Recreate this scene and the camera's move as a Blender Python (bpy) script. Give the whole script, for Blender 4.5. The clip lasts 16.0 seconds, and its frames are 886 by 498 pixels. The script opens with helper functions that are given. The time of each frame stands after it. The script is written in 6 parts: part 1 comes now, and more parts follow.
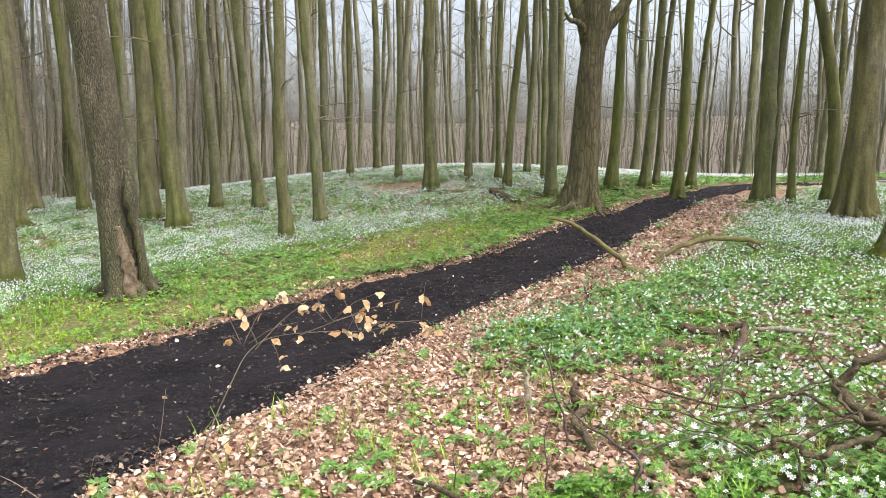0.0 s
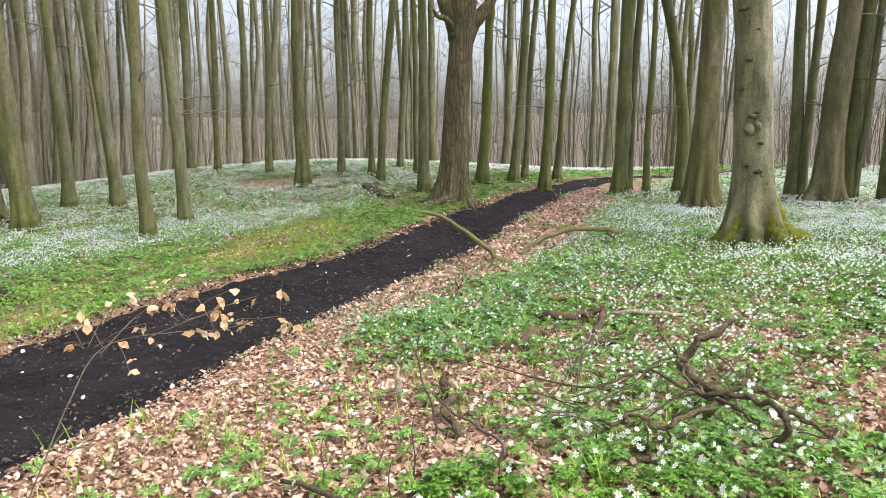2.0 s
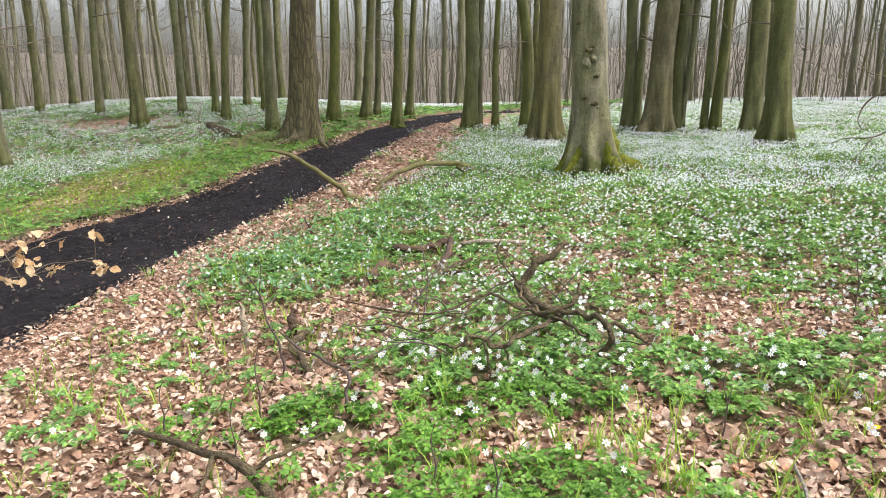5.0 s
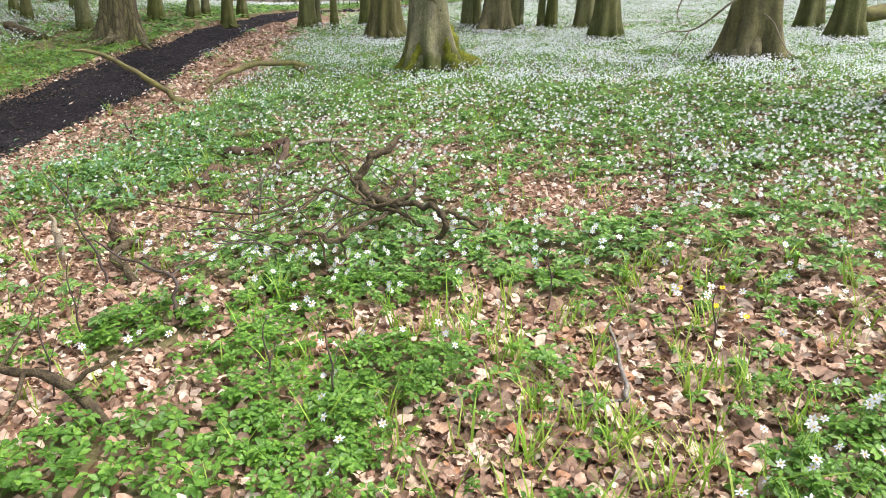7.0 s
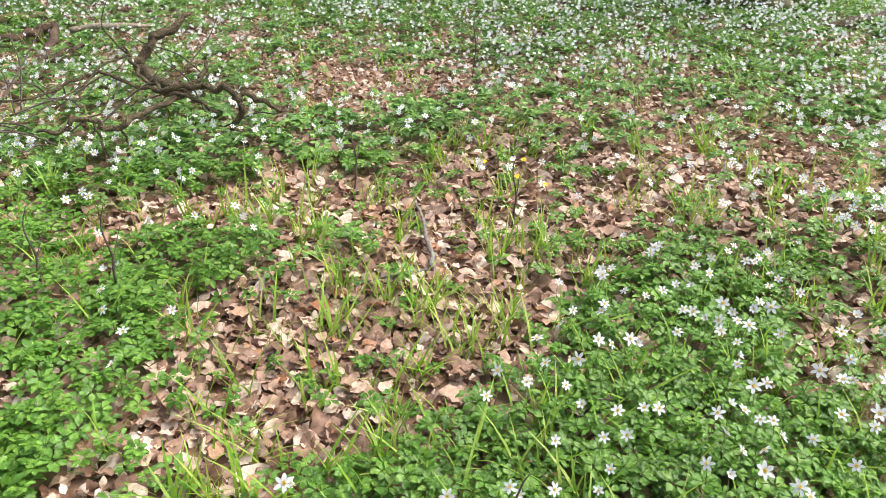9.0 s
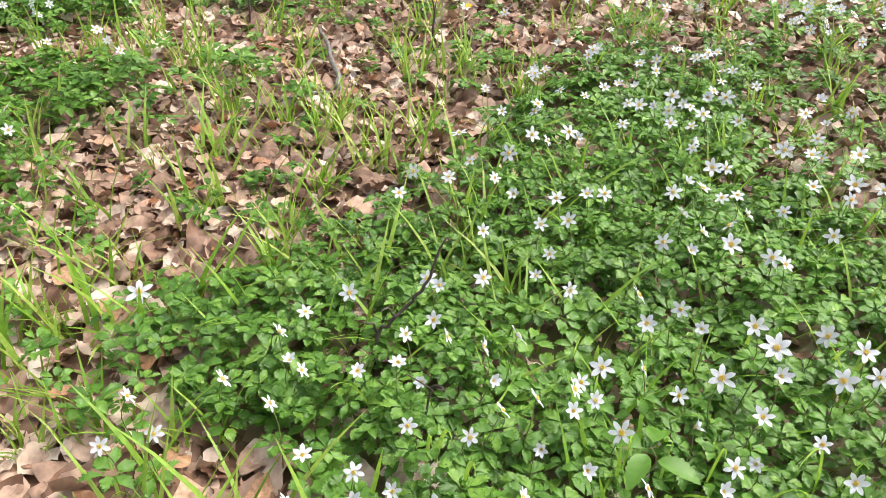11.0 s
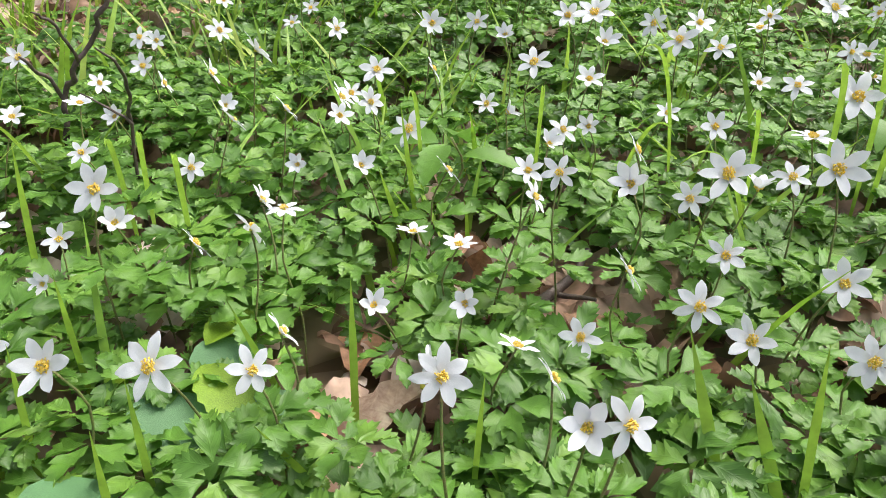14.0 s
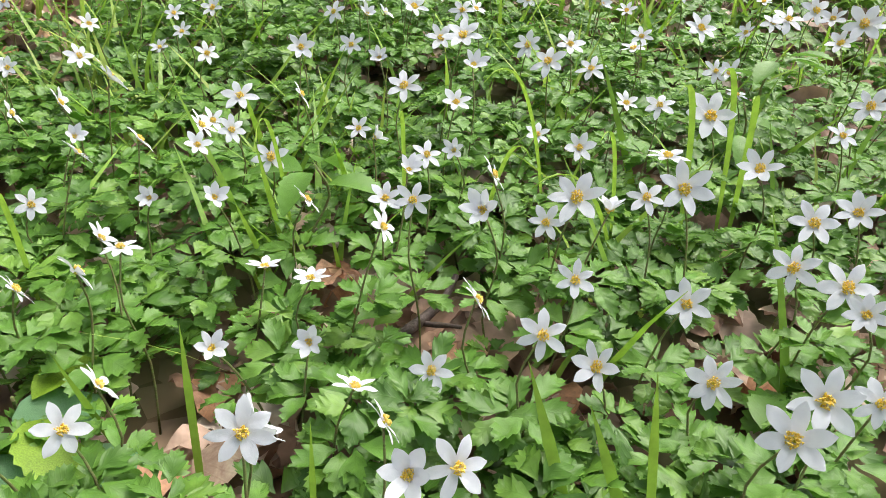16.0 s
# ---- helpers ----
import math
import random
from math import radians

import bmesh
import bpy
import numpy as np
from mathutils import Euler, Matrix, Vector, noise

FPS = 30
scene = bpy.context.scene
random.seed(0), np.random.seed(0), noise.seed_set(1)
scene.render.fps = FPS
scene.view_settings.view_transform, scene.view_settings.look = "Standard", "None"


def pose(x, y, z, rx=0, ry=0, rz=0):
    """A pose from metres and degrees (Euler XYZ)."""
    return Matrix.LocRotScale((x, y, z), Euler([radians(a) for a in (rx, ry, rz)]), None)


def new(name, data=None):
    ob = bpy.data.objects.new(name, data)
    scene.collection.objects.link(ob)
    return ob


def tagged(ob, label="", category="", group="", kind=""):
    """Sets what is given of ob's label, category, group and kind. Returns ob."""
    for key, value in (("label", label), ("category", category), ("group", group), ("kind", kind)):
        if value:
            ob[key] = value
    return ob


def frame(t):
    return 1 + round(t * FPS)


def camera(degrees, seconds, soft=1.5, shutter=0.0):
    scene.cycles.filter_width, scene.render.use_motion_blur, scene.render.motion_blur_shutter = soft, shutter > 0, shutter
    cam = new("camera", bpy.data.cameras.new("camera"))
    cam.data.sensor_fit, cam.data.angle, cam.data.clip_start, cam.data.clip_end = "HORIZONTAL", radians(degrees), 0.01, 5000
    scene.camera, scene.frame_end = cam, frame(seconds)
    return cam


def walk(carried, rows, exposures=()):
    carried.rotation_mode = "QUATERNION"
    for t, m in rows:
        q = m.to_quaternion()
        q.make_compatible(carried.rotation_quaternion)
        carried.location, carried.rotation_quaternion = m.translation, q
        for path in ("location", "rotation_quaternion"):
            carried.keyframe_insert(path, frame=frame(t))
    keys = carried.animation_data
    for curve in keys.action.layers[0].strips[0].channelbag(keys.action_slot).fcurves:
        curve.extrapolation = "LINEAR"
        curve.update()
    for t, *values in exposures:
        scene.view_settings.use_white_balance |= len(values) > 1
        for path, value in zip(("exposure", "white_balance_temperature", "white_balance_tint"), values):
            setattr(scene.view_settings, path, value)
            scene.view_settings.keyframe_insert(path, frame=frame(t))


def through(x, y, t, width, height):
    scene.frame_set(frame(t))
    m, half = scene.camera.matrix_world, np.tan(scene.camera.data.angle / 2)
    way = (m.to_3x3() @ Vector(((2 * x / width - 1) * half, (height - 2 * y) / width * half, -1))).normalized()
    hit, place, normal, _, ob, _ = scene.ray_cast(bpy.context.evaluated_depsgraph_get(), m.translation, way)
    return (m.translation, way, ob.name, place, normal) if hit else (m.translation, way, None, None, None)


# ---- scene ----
cam = camera(63.5, 16.0, 0.55)
PATH = [
    (0, pose(0.094, 0.625, 1.580, 82.00, -0.19, -1.02)),
    (0.5, pose(0.112, 0.612, 1.578, 81.99, 0.18, -4.00)),
    (1, pose(0.131, 0.609, 1.574, 81.77, 0.17, -6.49)),
    (1.5, pose(0.143, 0.609, 1.573, 81.71, 0.06, -8.68)),
    (2, pose(0.159, 0.607, 1.570, 81.68, -0.14, -10.86)),
    (2.5, pose(0.181, 0.602, 1.567, 81.47, -0.13, -12.99)),
    (3, pose(0.200, 0.592, 1.564, 81.08, -0.03, -15.05)),
    (3.5, pose(0.215, 0.579, 1.558, 80.31, 0.17, -16.81)),
    (3.7, pose(0.220, 0.571, 1.561, 79.89, 0.17, -17.50)),
    (5.8, pose(0.285, 0.575, 1.509, 74.09, 0.29, -25.85)),
    (6, pose(0.294, 0.571, 1.503, 73.25, 0.29, -26.93)),
    (6.5, pose(0.322, 0.559, 1.479, 71.29, 0.12, -30.16)),
    (7, pose(0.354, 0.547, 1.448, 69.49, -0.20, -34.17)),
    (7.5, pose(0.386, 0.532, 1.419, 67.83, -0.66, -38.39)),
    (8, pose(0.414, 0.524, 1.385, 66.03, -1.46, -42.58)),
    (8.5, pose(0.435, 0.524, 1.347, 64.42, -2.61, -45.92)),
    (8.7, pose(0.438, 0.526, 1.330, 63.86, -3.09, -47.04)),
    (10.8, pose(0.589, 0.547, 0.926, 57.37, -2.90, -53.13)),
    (11, pose(0.599, 0.542, 0.888, 56.95, -2.79, -53.79)),
    (11.5, pose(0.617, 0.531, 0.734, 55.63, -2.43, -56.26)),
    (12, pose(0.638, 0.523, 0.619, 55.69, -2.26, -58.24)),
    (12.5, pose(0.653, 0.515, 0.539, 57.06, -1.83, -60.26)),
    (13, pose(0.668, 0.492, 0.497, 58.66, -1.68, -63.09)),
    (13.5, pose(0.690, 0.477, 0.467, 58.93, -1.54, -65.72)),
    (14, pose(0.711, 0.460, 0.442, 58.89, -1.55, -68.41)),
    (14.5, pose(0.726, 0.440, 0.439, 59.37, -1.77, -70.52)),
    (15, pose(0.742, 0.423, 0.439, 59.91, -1.99, -72.39)),
    (15.5, pose(0.745, 0.420, 0.442, 60.15, -2.27, -73.49)),
    (16, pose(0.746, 0.416, 0.444, 60.48, -2.55, -74.45)),
]
walk(cam, PATH, ((0, 1.3), (3.5, 1.28), (7.5, 1.17), (11, 1.06), (13.5, 1.08), (16, 1.03)))
# world, sun
world = bpy.data.worlds.new("sky")
scene.world = world
world.use_nodes = True
wn = world.node_tree
sky = wn.nodes.new("ShaderNodeTexSky")
sky.sky_type = "NISHITA"
sky.sun_disc = False
sky.sun_elevation = radians(58)
sky.sun_rotation = radians(120)
sky.air_density = 1.0
sky.dust_density = 6.0
sky.ozone_density = 1.0
pale = wn.nodes.new("ShaderNodeHueSaturation")
pale.inputs["Saturation"].default_value = 0.55
wn.links.new(sky.outputs[0], pale.inputs["Color"])
wn.links.new(pale.outputs[0], wn.nodes["Background"].inputs[0])
wn.nodes["Background"].inputs[1].default_value = 0.15
sun = new("sun", bpy.data.lights.new("sun", "SUN"))
sun.data.energy = 1.0
sun.data.angle = radians(60)
sun.data.color = (1.0, 0.975, 0.95)
sun.matrix_world = pose(0, 0, 30, 32, 0, 60)


# ---- materials ----
def material(name):
    m = bpy.data.materials.new(name)
    m.use_nodes = True
    t = m.node_tree
    return m, t, t.nodes["Principled BSDF"]


def add(t, kind, **values):
    n = t.nodes.new(kind)
    for k, v in values.items():
        n.inputs[k.replace("_", " ")].default_value = v
    return n


def mix(t, fac, a, b, blend="MIX"):
    n = t.nodes.new("ShaderNodeMix")
    n.data_type, n.blend_type = "RGBA", blend
    for i, v in ((0, fac), (6, a), (7, b)):
        if isinstance(v, (int, float)):
            n.inputs[i].default_value = v
        elif isinstance(v, tuple):
            n.inputs[i].default_value = (*v, 1)
        else:
            t.links.new(v, n.inputs[i])
    return n.outputs[2]


def ramp(t, source, *stops):
    n = t.nodes.new("ShaderNodeValToRGB")
    e = n.color_ramp.elements
    while len(e) < len(stops):
        e.new(0.5)
    for s, (p, c) in zip(e, stops):
        s.position = p
        s.color = (c, c, c, 1) if isinstance(c, (int, float)) else (*c, 1)
    t.links.new(source, n.inputs[0])
    return n.outputs[0]


def coords(t, sx=1.0, sy=1.0, sz=1.0):
    c = t.nodes.new("ShaderNodeTexCoord")
    m = t.nodes.new("ShaderNodeMapping")
    m.inputs["Scale"].default_value = (sx, sy, sz)
    t.links.new(c.outputs["Object"], m.inputs[0])
    return m.outputs[0]


def noise_tex(t, where, scale, detail=4.0, rough=0.55):
    n = add(t, "ShaderNodeTexNoise", Scale=scale, Detail=detail, Roughness=rough)
    t.links.new(where, n.inputs["Vector"])
    return n.outputs["Fac"]


def bump(t, p, height, strength, distance):
    b = add(t, "ShaderNodeBump", Strength=strength, Distance=distance)
    t.links.new(height, b.inputs["Height"])
    t.links.new(b.outputs[0], p.inputs["Normal"])


def rib_lines(t, count):
    """Midrib and slanting side veins of a blade, 1 on a vein and 0 between."""
    def calc(kind, a, b):
        n = t.nodes.new("ShaderNodeMath")
        n.operation = kind
        for i, v in enumerate((a, b)):
            if isinstance(v, (int, float)):
                n.inputs[i].default_value = v
            elif v is not None:
                t.links.new(v, n.inputs[i])
        return n.outputs[0]

    at = []
    for key in ("across", "along"):
        n = t.nodes.new("ShaderNodeAttribute")
        n.attribute_name = key
        at.append(n.outputs["Fac"])
    out = calc("ABSOLUTE", at[0], None)
    slant = calc("SUBTRACT", calc("MULTIPLY", at[1], count), calc("MULTIPLY", out, count * 0.22))
    side = ramp(t, calc("PINGPONG", slant, 0.5), (0.0, 0.75), (0.16, 0.0))
    return calc("MAXIMUM", ramp(t, out, (0.0, 1.0), (0.09, 0.0)), side)


def leaf_material(name, dark, light, third, rough=0.5, through=0.35, scale=60.0, by_object=False, vein=0.3, ribs=0.0):
    """A thin leaf: colour varies from leaf to leaf and over each leaf, some light comes through."""
    m, t, p = material(name)
    if by_object:
        r = t.nodes.new("ShaderNodeObjectInfo").outputs["Random"]
    else:
        r = t.nodes.new("ShaderNodeNewGeometry").outputs["Random Per Island"]
    c = ramp(t, r, (0.0, dark), (0.55, light), (1.0, third))
    w = coords(t)
    n = noise_tex(t, w, scale, 3.0)
    big = noise_tex(t, w, 1.7, 3.0)
    c = mix(t, vein, c, ramp(t, n, (0.3, 0.25), (0.7, 0.95)), "OVERLAY")
    c = mix(t, 0.3, c, ramp(t, big, (0.3, 0.25), (0.7, 0.8)), "OVERLAY")
    height = n
    if ribs:
        line = rib_lines(t, ribs)
        c = mix(t, line, c, mix(t, 0.22, c, light))
        height = mix(t, 0.5, n, line)
    t.links.new(c, p.inputs["Base Color"])
    p.inputs["Roughness"].default_value = rough
    bump(t, p, height, 0.25, 0.001 if ribs else 0.003)
    tr = t.nodes.new("ShaderNodeBsdfTranslucent")
    t.links.new(c, tr.inputs[0])
    ms = t.nodes.new("ShaderNodeMixShader")
    ms.inputs[0].default_value = through
    t.links.new(p.outputs[0], ms.inputs[1])
    t.links.new(tr.outputs[0], ms.inputs[2])
    t.links.new(ms.outputs[0], t.nodes["Material Output"].inputs[0])
    return m


def bark_material(name, grey, green, amount, moss=0.0, furrow=0.0, fine=1.0):
    m, t, p = material(name)
    w = coords(t)
    tall = coords(t, 1.0, 1.0, 0.22)
    flat = coords(t, 1.0, 1.0, 2.6)
    n1 = noise_tex(t, tall, 2.2, 6.0, 0.6)
    n2 = noise_tex(t, flat, 8.0 * fine, 6.0, 0.7)
    n3 = noise_tex(t, w, 55.0, 4.0, 0.7)
    rnd = t.nodes.new("ShaderNodeObjectInfo").outputs["Random"]
    c = mix(t, ramp(t, n2, (0.35, 0.0), (0.7, 1.0)), tuple(v * 0.75 for v in grey), tuple(min(1, v * 1.2) for v in grey))
    facing = t.nodes.new("ShaderNodeVectorMath")
    facing.operation = "DOT_PRODUCT"
    facing.inputs[1].default_value = (-0.85, -0.35, 0.0)
    t.links.new(t.nodes.new("ShaderNodeNewGeometry").outputs["Normal"], facing.inputs[0])
    lean = t.nodes.new("ShaderNodeMath")
    lean.operation = "MULTIPLY_ADD"
    lean.inputs[1].default_value = 0.2
    t.links.new(facing.outputs["Value"], lean.inputs[0])
    t.links.new(n1, lean.inputs[2])
    g = ramp(t, lean.outputs[0], (0.58 - 0.35 * amount, 0.0), (0.85 - 0.3 * amount, 1.0))
    gm = t.nodes.new("ShaderNodeMath")
    gm.operation = "MULTIPLY_ADD"
    gm.inputs[1].default_value, gm.inputs[2].default_value = 0.4, 0.45
    t.links.new(rnd, gm.inputs[0])
    gg = t.nodes.new("ShaderNodeMath")
    gg.operation = "MULTIPLY"
    t.links.new(g, gg.inputs[0])
    t.links.new(gm.outputs[0], gg.inputs[1])
    c = mix(t, gg.outputs[0], c, green)
    c = mix(t, 0.6, c, ramp(t, n3, (0.3, 0.1), (0.7, 0.9)), "OVERLAY")
    blotch = noise_tex(t, tall, 7.0, 6.0, 0.75)
    c = mix(t, 0.7, c, ramp(t, blotch, (0.32, 0.12), (0.68, 0.88)), "OVERLAY")
    streak = noise_tex(t, coords(t, 1.0, 1.0, 0.12), 9.0, 5.0, 0.65)
    c = mix(t, ramp(t, streak, (0.5, 0.0), (0.72, 0.6)), c, tuple(v * 0.35 for v in grey))
    height = mix(t, 0.35, n2, blotch)
    if furrow:
        v = t.nodes.new("ShaderNodeTexVoronoi")
        v.feature = "DISTANCE_TO_EDGE"
        v.inputs["Scale"].default_value = furrow
        t.links.new(coords(t, 1.0, 1.0, 0.2), v.inputs["Vector"])
        f = ramp(t, v.outputs["Distance"], (0.0, 0.0), (0.28, 1.0))
        c = mix(t, ramp(t, v.outputs["Distance"], (0.0, 0.8), (0.11, 0.0)), c, tuple(x * 0.35 for x in grey))
        height = mix(t, 0.3, f, n2)
    if moss:
        sep = t.nodes.new("ShaderNodeSeparateXYZ")
        t.links.new(coords(t), sep.inputs[0])
        a = t.nodes.new("ShaderNodeMath")
        a.operation = "MULTIPLY_ADD"
        a.inputs[1].default_value, a.inputs[2].default_value = -0.9 / moss, 0.62
        t.links.new(sep.outputs[2], a.inputs[0])
        b = t.nodes.new("ShaderNodeMath")
        b.operation = "ADD"
        t.links.new(a.outputs[0], b.inputs[0])
        t.links.new(noise_tex(t, w, 3.0, 4.0), b.inputs[1])
        mc = mix(t, n3, (0.035, 0.05, 0.008), (0.1, 0.11, 0.015) if moss < 1 else (0.2, 0.21, 0.025))
        c = mix(t, ramp(t, b.outputs[0], (0.62, 0.0), (0.8, 0.9)), c, mc)
    t.links.new(c, p.inputs["Base Color"])
    p.inputs["Roughness"].default_value = 0.85
    bump(t, p, mix(t, 0.25, height, n3), 0.7, 0.02 if not furrow else 0.05)
    return m


def plain_material(name, a, b, scale, rough=0.7, strength=0.4, distance=0.004):
    m, t, p = material(name)
    w = coords(t)
    n = noise_tex(t, w, scale, 5.0, 0.6)
    n2 = noise_tex(t, w, scale * 6, 3.0, 0.6)
    c = mix(t, ramp(t, n, (0.3, 0.0), (0.7, 1.0)), a, b)
    c = mix(t, 0.4, c, ramp(t, n2, (0.3, 0.2), (0.7, 0.85)), "OVERLAY")
    t.links.new(c, p.inputs["Base Color"])
    p.inputs["Roughness"].default_value = rough
    bump(t, p, n2, strength, distance)
    return m


ANEMONE_LEAF = leaf_material("anemone_leaf", (0.07, 0.17, 0.022), (0.128, 0.28, 0.038), (0.21, 0.38, 0.055), 0.38, 0.35, 140, vein=0.2, ribs=6.0)
# Anemone leaf again, lightened and blued: the far carpet's brightness is in its colour.
CARPET_LEAF = leaf_material("carpet_leaf", (0.085, 0.19, 0.045), (0.15, 0.3, 0.07), (0.25, 0.42, 0.085), 0.45, 0.35, 90)
HERB_LEAF = leaf_material("herb_leaf", (0.08, 0.19, 0.085), (0.12, 0.26, 0.11), (0.17, 0.32, 0.12), 0.5, 0.25, 90)
YOUNG_LEAF = leaf_material("young_leaf", (0.13, 0.24, 0.014), (0.2, 0.34, 0.02), (0.29, 0.43, 0.035), 0.5, 0.35, 60)
GRASS = leaf_material("grass_blade", (0.17, 0.33, 0.025), (0.27, 0.45, 0.05), (0.4, 0.5, 0.1), 0.45, 0.4, 80)
DRY_LEAF = leaf_material("dry_beech_leaf", (0.145, 0.072, 0.042), (0.41, 0.265, 0.185), (0.66, 0.52, 0.42), 0.6, 0.15, 45, vein=0.55)
DRY_LEAF_ONE = leaf_material("dry_beech_leaf_single", (0.27, 0.105, 0.04), (0.46, 0.26, 0.15), (0.66, 0.47, 0.35), 0.55, 0.15, 12, by_object=True, vein=0.45, ribs=9.0)
TWIG_LEAF = leaf_material("withered_twig_leaf", (0.5, 0.3, 0.14), (0.62, 0.43, 0.25), (0.72, 0.56, 0.38), 0.6, 0.35, 12, by_object=True, ribs=8.0)
PETAL = leaf_material("petal", (0.65, 0.65, 0.71), (0.7, 0.715, 0.76), (0.74, 0.75, 0.79), 0.5, 0.3, 150, vein=0.06)
# Same petal made paler: brightness of the far carpet is put into its colour.
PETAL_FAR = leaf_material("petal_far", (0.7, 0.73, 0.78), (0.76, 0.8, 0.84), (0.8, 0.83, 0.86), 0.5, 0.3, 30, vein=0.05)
STAMEN = leaf_material("stamen", (0.9, 0.68, 0.08), (0.94, 0.76, 0.15), (0.95, 0.84, 0.32), 0.6, 0.4, 90, vein=0.05)
HEART_GREEN = leaf_material("flower_middle", (0.6, 0.6, 0.06), (0.7, 0.66, 0.08), (0.8, 0.7, 0.1), 0.6, 0.3, 90, vein=0.05)
YELLOW = leaf_material("yellow_petal", (0.8, 0.5, 0.01), (0.85, 0.55, 0.01), (0.88, 0.6, 0.02), 0.4, 0.2, 90)
STALK = plain_material("stalk", (0.17, 0.12, 0.05), (0.15, 0.24, 0.05), 30)
BEECH = bark_material("beech_bark", (0.185, 0.17, 0.118), (0.098, 0.114, 0.013), 0.85, 0.4)
BEECH_MOSSY = bark_material("mossy_beech_bark", (0.145, 0.127, 0.078), (0.1, 0.116, 0.011), 1.02, 0.55)
BEECH_GREY = bark_material("grey_beech_bark", (0.26, 0.235, 0.168), (0.125, 0.125, 0.03), 0.68, 0.6, fine=0.4)
BUTTRESS = bark_material("brown_buttress_bark", (0.185, 0.158, 0.108), (0.12, 0.11, 0.025), 0.8, 0.3)
OAK = bark_material("furrowed_bark", (0.115, 0.098, 0.062), (0.12, 0.125, 0.04), 0.5, 0.0, 55.0)
OLD_BARK = bark_material("old_cracked_bark", (0.135, 0.105, 0.064), (0.115, 0.112, 0.03), 0.8, 0.0, 13.0)
# Bark bleached towards grey: the haze of distance is put into its colour.
HAZY_BARK = bark_material("hazy_bark", (0.215, 0.2, 0.145), (0.16, 0.162, 0.06), 0.6)
TWIG = plain_material("twig", (0.13, 0.095, 0.07), (0.22, 0.17, 0.13), 14)
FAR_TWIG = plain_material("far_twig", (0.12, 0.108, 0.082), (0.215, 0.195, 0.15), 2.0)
BRANCH_BARK = plain_material("fallen_branch_bark", (0.045, 0.03, 0.018), (0.17, 0.13, 0.065), 22, 0.9, 1.0, 0.02)
BRANCH_MOSS = plain_material("mossy_branch_bark", (0.1, 0.08, 0.045), (0.19, 0.18, 0.055), 11, 0.9, 0.8, 0.01)
TORN_WOOD = plain_material("torn_weathered_wood", (0.1, 0.07, 0.045), (0.3, 0.23, 0.15), 16, 0.9, 1.0, 0.02)
CLOD = leaf_material("soil_clod", (0.008, 0.007, 0.008), (0.025, 0.021, 0.022), (0.09, 0.072, 0.06), 0.9, 0.0, 90, vein=0.5)
DARK_WOOD = plain_material("dark_rotten_wood", (0.045, 0.03, 0.02), (0.15, 0.09, 0.055), 12, 0.9, 0.9, 0.01)
PALE_WOOD = plain_material("pale_broken_wood", (0.24, 0.19, 0.13), (0.42, 0.36, 0.27), 18, 0.85, 0.8, 0.01)
MOSS = plain_material("thick_moss", (0.09, 0.1, 0.012), (0.24, 0.25, 0.02), 14, 1.0, 1.0, 0.02)
BLACK_TWIG = plain_material("dark_twig", (0.05, 0.035, 0.03), (0.12, 0.085, 0.07), 40, 0.7)
# ---- mesh helpers ----
def part(name, bm, mat, parent=None, label="", smooth=True):
    """Links a bmesh as one mesh object, under a thing if one is given."""
    me = bpy.data.meshes.new(name)
    bm.to_mesh(me)
    bm.free()
    if smooth:
        me.polygons.foreach_set("use_smooth", [True] * len(me.polygons))
    me.materials.append(mat)
    ob = new(name, me)
    ob.parent = parent
    if label:
        ob["label"] = label
    return ob


def tri_mesh(name, verts, tris, mat, smooth=False):
    me = bpy.data.meshes.new(name)
    n = len(tris)
    verts = np.asarray(verts, np.float32)
    me.vertices.add(len(verts))
    me.vertices.foreach_set("co", np.ascontiguousarray(verts[:, :3]).ravel())
    me.loops.add(n * 3)
    me.loops.foreach_set("vertex_index", np.asarray(tris, np.int32).ravel())
    me.polygons.add(n)
    me.polygons.foreach_set("loop_start", np.arange(0, n * 3, 3, dtype=np.int32))
    me.polygons.foreach_set("use_smooth", np.full(n, smooth))
    me.update(calc_edges=True)
    if verts.shape[1] > 3:
        # columns past the place say how far across and along its blade a point lies
        for i, key in ((3, "across"), (4, "along")):
            me.attributes.new(key, "FLOAT", "POINT").data.foreach_set("value", np.ascontiguousarray(verts[:, i]))
    me.materials.append(mat)
    return me


def turns(heading, tilt=None, roll=None, scale=None):
    """Rotation matrices (n, 3, 3): roll about x, tilt about y, heading about z, times scale."""
    n = len(heading)

    def about(axis, a):
        m = np.zeros((n, 3, 3))
        c, s = np.cos(a), np.sin(a)
        i, j = {"x": (1, 2), "y": (2, 0), "z": (0, 1)}[axis]
        k = 3 - i - j
        m[:, k, k] = 1
        m[:, i, i], m[:, j, j], m[:, i, j], m[:, j, i] = c, c, -s, s
        return m

    m = about("z", heading)
    if tilt is not None:
        m = m @ about("y", tilt)
    if roll is not None:
        m = m @ about("x", roll)
    if scale is not None:
        m = m * np.asarray(scale).reshape(n, -1, 1) if np.ndim(scale) == 1 else m * scale[:, None, :]
    return m


